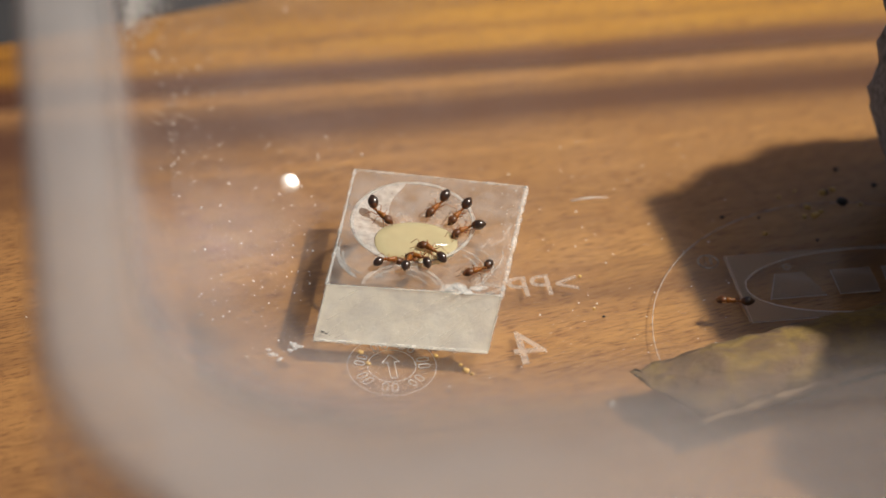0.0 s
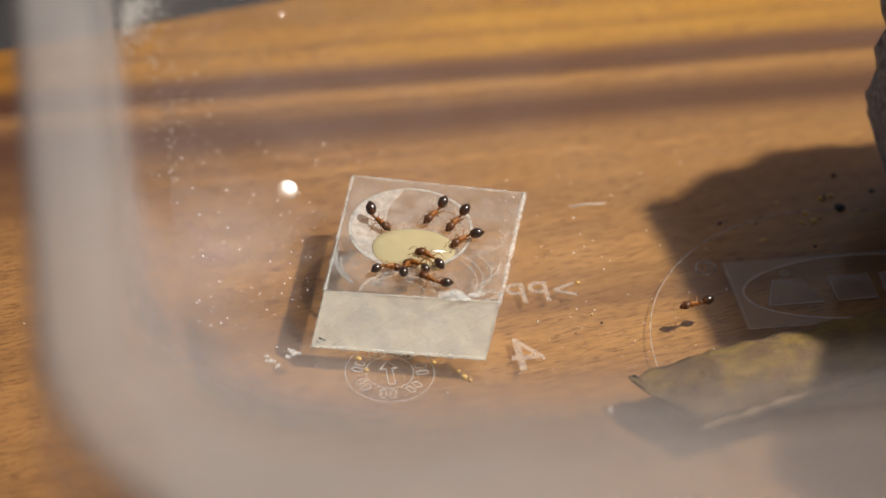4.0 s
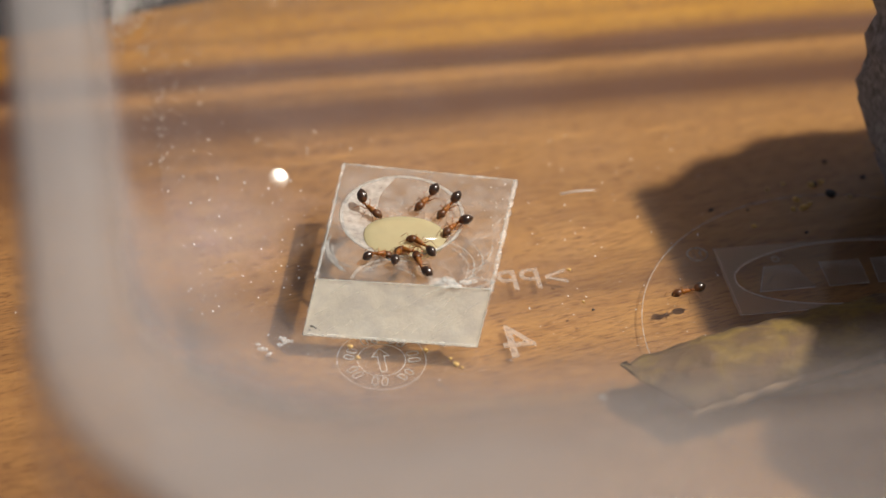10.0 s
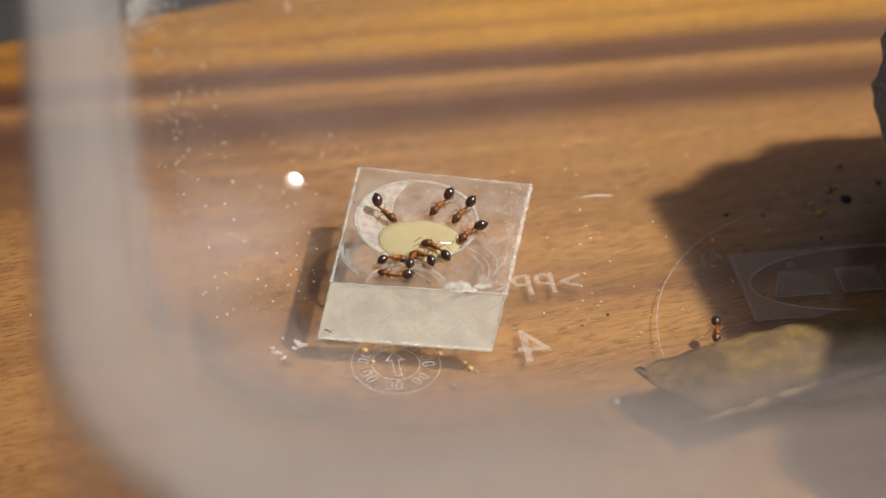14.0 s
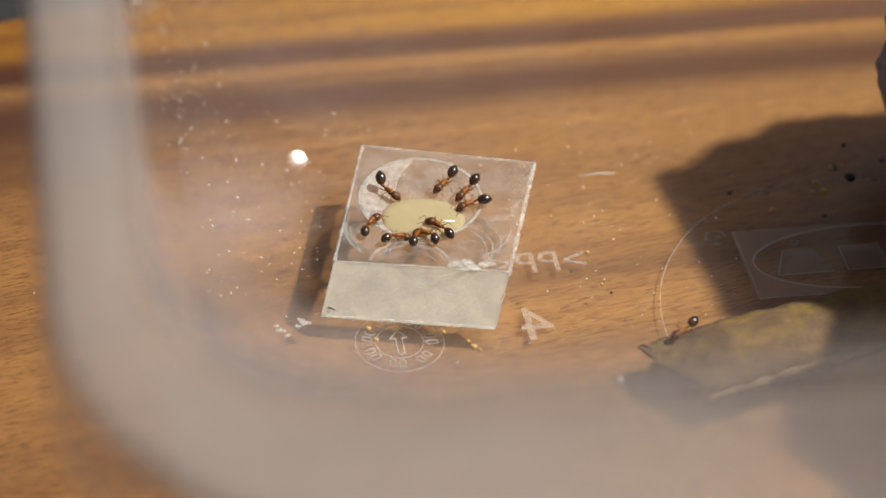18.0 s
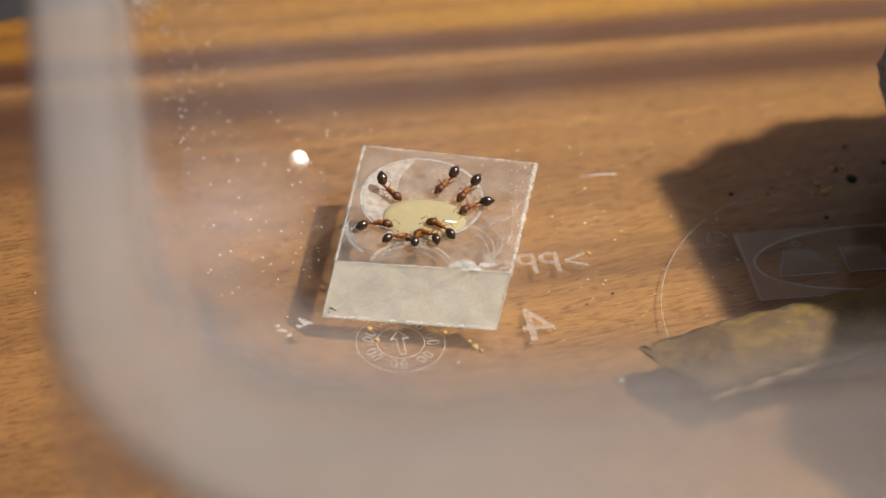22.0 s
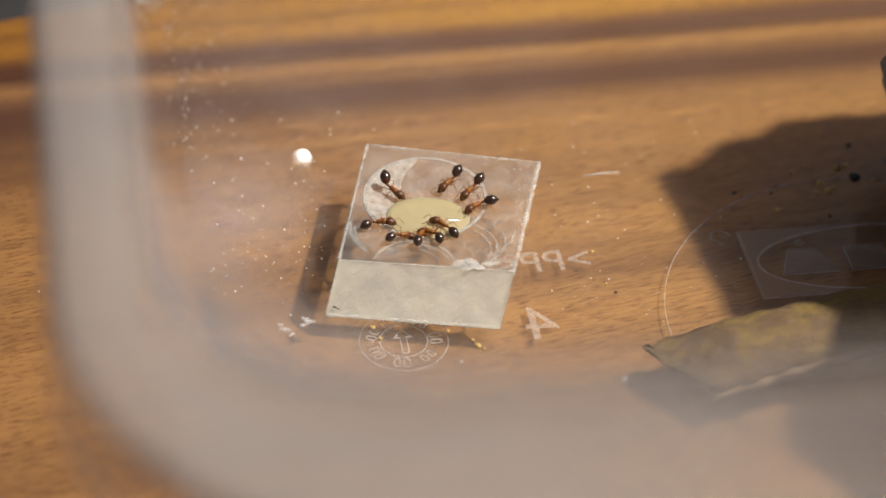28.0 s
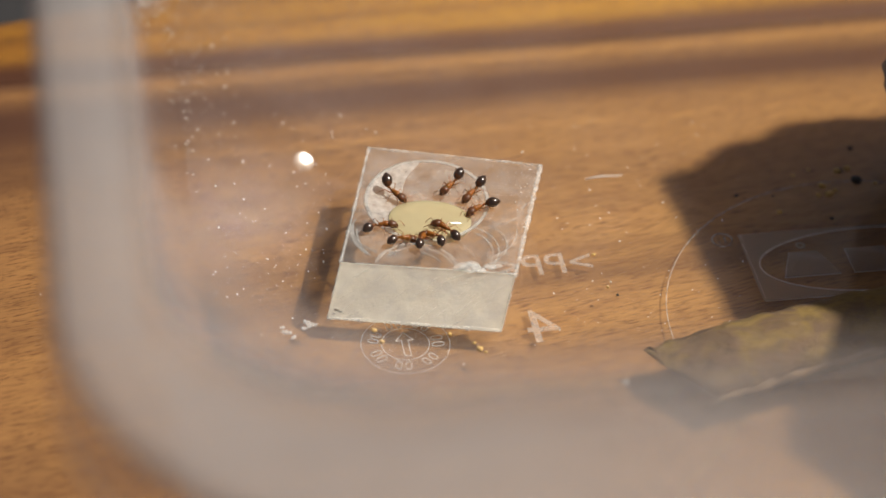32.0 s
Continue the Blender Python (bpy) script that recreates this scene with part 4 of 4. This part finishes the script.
def build_ant():
    """A worker that looks along +x, its feet at z = 0, about 3.3 mm long."""
    ant = empty("ant", 0, 0, 0)
    bm = bmesh.new()
    ball(bm, (1.12, 0, 0.58), (0.50, 0.385, 0.31), 18, 12, Matrix.Rotation(radians(18), 4, "Y"))
    for q in bm.verts:  # square behind, narrower at the jaws
        q.co.y *= 1.0 - 0.42 * max(0.0, (q.co.x - 1.1) / 0.43) + 0.1 * max(0.0, (1.0 - q.co.x) / 0.4)
    head = part("head", bm, ANT_HEAD, ant)
    for side in (-1, 1):
        bm = bmesh.new()
        ball(bm, (1.16, side * 0.31, 0.66), (0.065, 0.035, 0.06), 8, 6)
        part("eye", bm, ANT_EYE, head)
        bm = bmesh.new()
        tube(bm, [(1.44, side * 0.12, 0.46), (1.56, side * 0.1, 0.42), (1.62, side * 0.02, 0.4)], [0.06, 0.04, 0.012])
        part("jaw", bm, ANT_RED, head)
    bm = bmesh.new()
    rings = []
    for x, r, h in ((0.9, 0.07, 0.58), (0.84, 0.12, 0.58), (0.76, 0.2, 0.59), (0.64, 0.265, 0.6), (0.5, 0.275, 0.61), (0.36, 0.235, 0.6), (0.24, 0.2, 0.58), (0.1, 0.195, 0.57), (-0.04, 0.17, 0.55), (-0.13, 0.11, 0.51), (-0.17, 0.05, 0.49)):
        rings.append([(x, r * 0.95 * math.cos(a), h + r * 1.02 * math.sin(a)) for a in (2 * math.pi * i / 14 for i in range(14))])
    loft(bm, rings)
    for side in (-1, 1):
        tube(bm, [(-0.04, side * 0.08, 0.66), (-0.16, side * 0.085, 0.74)], [0.035, 0.006], 5)
    part("thorax", bm, ANT_RED, ant)
    bm = bmesh.new()
    tube(bm, [(-0.04, 0, 0.48), (-0.2, 0, 0.47), (-0.28, 0, 0.52)], [0.08, 0.06, 0.09], 8)
    ball(bm, (-0.3, 0, 0.56), (0.11, 0.1, 0.14), 10, 8)
    ball(bm, (-0.5, 0, 0.51), (0.12, 0.13, 0.13), 10, 8)
    tube(bm, [(-0.38, 0, 0.52), (-0.6, 0, 0.51), (-0.68, 0, 0.53)], [0.06, 0.07, 0.12], 8)
    part("waist", bm, ANT_RED, ant)
    bm = bmesh.new()
    vs = ball(bm, (-1.16, 0, 0.58), (0.43, 0.44, 0.65), 26, 18, Matrix.Rotation(radians(90), 4, "Y"))
    for q in vs:
        k = (q.co.x + 1.16) / 0.5
        w = 1 - 0.34 * max(0, -k) ** 2
        q.co.yz = (q.co.y * w, 0.58 + (q.co.z - 0.58) * w)
    for f in bm.faces:
        if f.calc_center_median().x > -0.86:
            f.material_index = 1
    gaster = part("gaster", bm, (ANT_BLACK, ANT_HEAD), ant, "glossy black abdomen")
    bm = bmesh.new()
    for x, y, z, dx in [(rng_hair.uniform(-1.5, -0.8), rng_hair.uniform(-0.3, 0.3), 0.0, 0) for _ in range(14)]:
        h = 0.58 + 0.42 * math.sqrt(max(0.05, 1 - ((x + 1.16) / 0.5) ** 2 * 0.8 - (y / 0.45) ** 2))
        tube(bm, [(x, y, h - 0.03), (x - 0.04, y * 1.1, h + 0.07)], [0.008, 0.002], 3)
    tagged(part("bristles", bm, ANT_LEG, gaster), kind="stuff")
    for side in (-1, 1):
        for kind, hip in (("front", 0.62), ("middle", 0.36), ("hind", 0.16)):
            bm = bmesh.new()
            tube(bm, leg_points(side, kind), [0.05, 0.046, 0.034, 0.022, 0.015, 0.01], 6)
            part("leg", bm, ANT_LEG, ant, at=(hip, side * 0.14, 0.48))
        bm = bmesh.new()
        tube(bm, [(0, 0, 0), (0.2, side * 0.3, 0.12), (0.27, side * 0.4, 0.1), (0.52, side * 0.36, -0.1), (0.68, side * 0.3, -0.22), (0.76, side * 0.28, -0.28)], [0.026, 0.018, 0.02, 0.023, 0.03, 0.016], 6)
        part("antenna", bm, ANT_LEG, head, at=(1.36, side * 0.1, 0.64))
    for ob, pivot in ((head, NECK), (gaster, WAIST)):  # these turn about their joints
        for o in [ob] + [c for c in ob.children]:
            if o.name.split(".")[0] != "antenna":
                o.data.transform(Matrix.Translation(-pivot * MM))
            else:
                o.location -= pivot * MM
        ob.location = pivot * MM
    for ob in ant.children_recursive:  # 3.4 mm long in all
        ob.data.transform(Matrix.Scale(1.03, 4))
        ob.location *= 1.03
    return ant


def stand(x, y, turn, z=BLOCK_H + 0.05, nod=0.0):
    """A pose in millimetres and degrees; nod lowers the head."""
    return pose(x * MM, y * MM, z * MM, 0, nod, turn)


AMBER = "orange-brown ant with black abdomen, "
ants = []
first = build_ant()
for x, y, turn, nod, gaster_turn, gaster_lift, plump, head_turn, what in (
        (-5.90, -1.70, -41, 16, -32, 14, 1.05, 16, "head lowered into the bowl"), (-0.50, -0.25, -128, 14, 11, 10, 1.0, -7, "drinking at the honey drop"),
        (1.40, -1.2, -124, 14, -2, 8, 0.98, -7, "drinking beside another ant"), (-0.85, -6.85, 141, 0, -14, -16, 0.92, 30, "reaching over the drop"),
        (-4.85, -8.5, 30, 26, 16, -34, 0.86, -44, "standing along the drop's edge"), (-3.02, -8.5, 76, 24, 14, -30, 0.9, 7, "drinking on the sawn side"),
        (-1.72, -7.95, 148, 20, -50, -34, 0.88, 30, "drinking on the sawn side"), (2.03, -3.55, -145, 8, -32, 0, 1.0, 8, "drinking on the bowl's edge"),
        (3.26, -9.25, -149, 0, 34, -6, 0.92, -16, "walking round the honey drop"), (25.7, -6.3, 179, 0, 6, 0, 0.95, -6, "wandering over the tub floor")):
    ob = first if not ants else copy_thing(first, Matrix())
    ob.matrix_basis = stand(x, y, turn, BLOCK_H + 0.05 if len(ants) < 9 else 0.02, nod)
    for o in ob.children:  # bent at the waist and the neck
        kind = o.name.split(".")[0]
        if kind == "gaster":
            o.matrix_basis = Matrix.Translation(WAIST * MM * 1.03) @ pose(0, 0, 0, 0, gaster_lift, gaster_turn) @ Matrix.Scale(plump, 4)
        elif kind == "head":
            o.matrix_basis = Matrix.Translation(NECK * MM * 1.03) @ pose(0, 0, 0, 0, 0, head_turn)
    ants.append(tagged(ob, AMBER + what, "ant", "ants"))


def limbs(ant, name):
    return [o for o in ant.children_recursive if o.name.split(".")[0] == name]


def stride(ant, spans):
    """The legs swing in two sets of three while the ant walks."""
    for k, leg in enumerate(limbs(ant, "leg")):
        place, side = leg.location.copy(), 1 if leg.location.y > 0 else -1
        phase = math.pi * ((k % 3 + (k // 3)) % 2)
        rows = [(0.0, 0.0)]
        for t0, t1 in spans:
            n = max(2, round((t1 - t0) / 0.1))
            rows += [(t0 + 0.01 + (t1 - t0) * i / n, 18 * math.sin(phase + 2 * math.pi * i / 3.3) * math.sin(math.pi * min(1.0, i / n + 0.05))) for i in range(n + 1)]
        rows = [r for r in rows if r[0] < 31.9] + [(32.0, 0.0)]
        walk(leg, [(t, Matrix.Translation(place) @ pose(0, 0, 0, 4 * side * abs(math.sin(radians(a * 4))), 0, a)) for t, a in rows])


def feel(ant, k, swing):
    """The antennae tap about."""
    r = random.Random(40 + k)
    for antenna in limbs(ant, "antenna"):
        place = antenna.location.copy()
        walk(antenna, [(t, Matrix.Translation(place) @ pose(0, 0, 0, 0, r.uniform(-0.6, 1.0) * swing, r.uniform(-1, 1) * swing)) for t in [i * 0.8 for i in range(41)]])


def motions():
    for k, ant in enumerate(ants):
        feel(ant, k, 7 if k < 8 else 14)
    # the ant at the edge of the bowl turns a little
    walk(ants[7], [(t, stand(x + 0.08, y + 0.42, a, nod=8)) for t, x, y, a in (
        (0, 1.95, -3.95, -145), (2, 1.98, -4.1, -143), (6, 2.02, -4.44, -137), (12, 1.85, -4.34, -129), (14.2, 1.94, -4.6, -128), (16.3, 1.95, -3.65, -151),
        (19, 1.70, -3.7, -149), (24, 1.98, -4.0, -145), (32, 1.99, -3.9, -142))])
    # the ant that walks round the drop
    walk(ants[8], [(t, stand(x, y, a, z=BLOCK_H + 0.05 + up)) for t, x, y, a, up in (
        (0, 3.26, -9.25, -149, 0), (1, 3.06, -9.32, -149, 0), (2, 1.89, -9.72, -162, 0), (3, -0.1, -10.3, -195, 0.1), (4.5, -0.5, -10.2, -210, 0.1), (6, -0.75, -10.1, -218, 0.1),
        (7, -0.9, -10.1, -222, 0.1), (8, -2.1, -9.8, -229, 0.3), (9, -1.8, -9.2, -249, 0.3), (10, -0.95, -9.95, -252, 0.2), (11, -1.05, -9.7, -254, 0.2),
        (12, -1.2, -10.2, -217, 0.1), (13, -1.9, -10.8, -200, 0), (13.5, -3.3, -10.2, -199, 0.1), (14, -4.25, -10.8, -185, 0), (14.5, -5.8, -9.95, -210, 0),
        (15.4, -7.1, -8.5, -260, 0), (16.5, -7.27, -7.4, -291, 0), (17, -7.24, -7.26, -294, 0), (18, -7.05, -6.93, -301, 0), (19, -7.01, -6.88, -300, 0), (20, -6.77, -6.75, -303, 0),
        (21, -6.66, -6.72, -356, 0), (22, -6.7, -6.8, -358, 0), (27, -6.68, -6.8, -354, 0), (32, -6.66, -6.78, -352, 0))])
    stride(ants[8], ((0.6, 3.2), (7.0, 8.4), (11.4, 16.4), (20.2, 21.0)))
    # the ant that crosses the floor, climbs over the bark and goes under it
    walk(ants[9], [(t, stand(x, y, a, z, nod)) for t, x, y, a, z, nod in (
        (0, 25.7, -6.3, 179, 0.02, 0), (0.5, 24.1, -5.8, 159, 0.02, 0), (1, 22.8, -5.4, 169, 0.02, 0), (1.5, 22.35, -5.8, 194, 0.02, 0), (2, 22.5, -6.05, 205, 0.02, 0),
        (3, 22.6, -6.0, 205, 0.02, 0), (6, 22.6, -5.9, 203, 0.02, 0), (8, 22.7, -5.9, 206, 0.02, 0), (10, 22.6, -6.1, 205, 0.02, 0), (12, 21.4, -6.6, 204, 0.02, 0),
        (12.5, 22.1, -6.35, 216, 0.02, 0), (13, 23.1, -6.8, 274, 0.02, 0), (13.5, 23.4, -9.4, 273, 0.02, 0), (14, 23.5, -10.6, 267, 0.02, 0), (14.5, 23.3, -12.2, 265, 0.02, 0),
        (15.5, 23.0, -12.9, 255, 0.1, -10), (16.5, 22.3, -13.8, 250, 1.6, -40), (17.0, 21.9, -14.2, 240, 2.2, -40), (17.3, 21.55, -14.08, 235, 2.47, -20), (17.6, 21.15, -15.02, 238, 2.32, 0),
        (18, 20.04, -16.05, 226, 2.05, 5), (18.4, 19.0, -16.0, 202, 1.91, 5), (18.7, 17.8, -16.1, 202, 1.71, 5), (19, 16.75, -16.6, 205, 1.48, 5), (19.3, 16.6, -16.9, 213, 1.42, 5),
        (19.6, 17.3, -16.8, 225, 1.57, 10), (20, 17.9, -17.3, 248, 1.59, 30), (20.3, 17.9, -19.0, 277, 1.4, 45), (20.6, 18.6, -19.3, 307, 0.4, 20), (21, 20.0, -19.0, 340, 0.02, 0),
        (21.6, 22.5, -17.8, 372, 0.02, 0), (32, 24.0, -17.3, 376, 0.02, 0))])

    stride(ants[9], ((0.0, 2.0), (11.4, 14.8), (16.6, 21.8)))


motions()
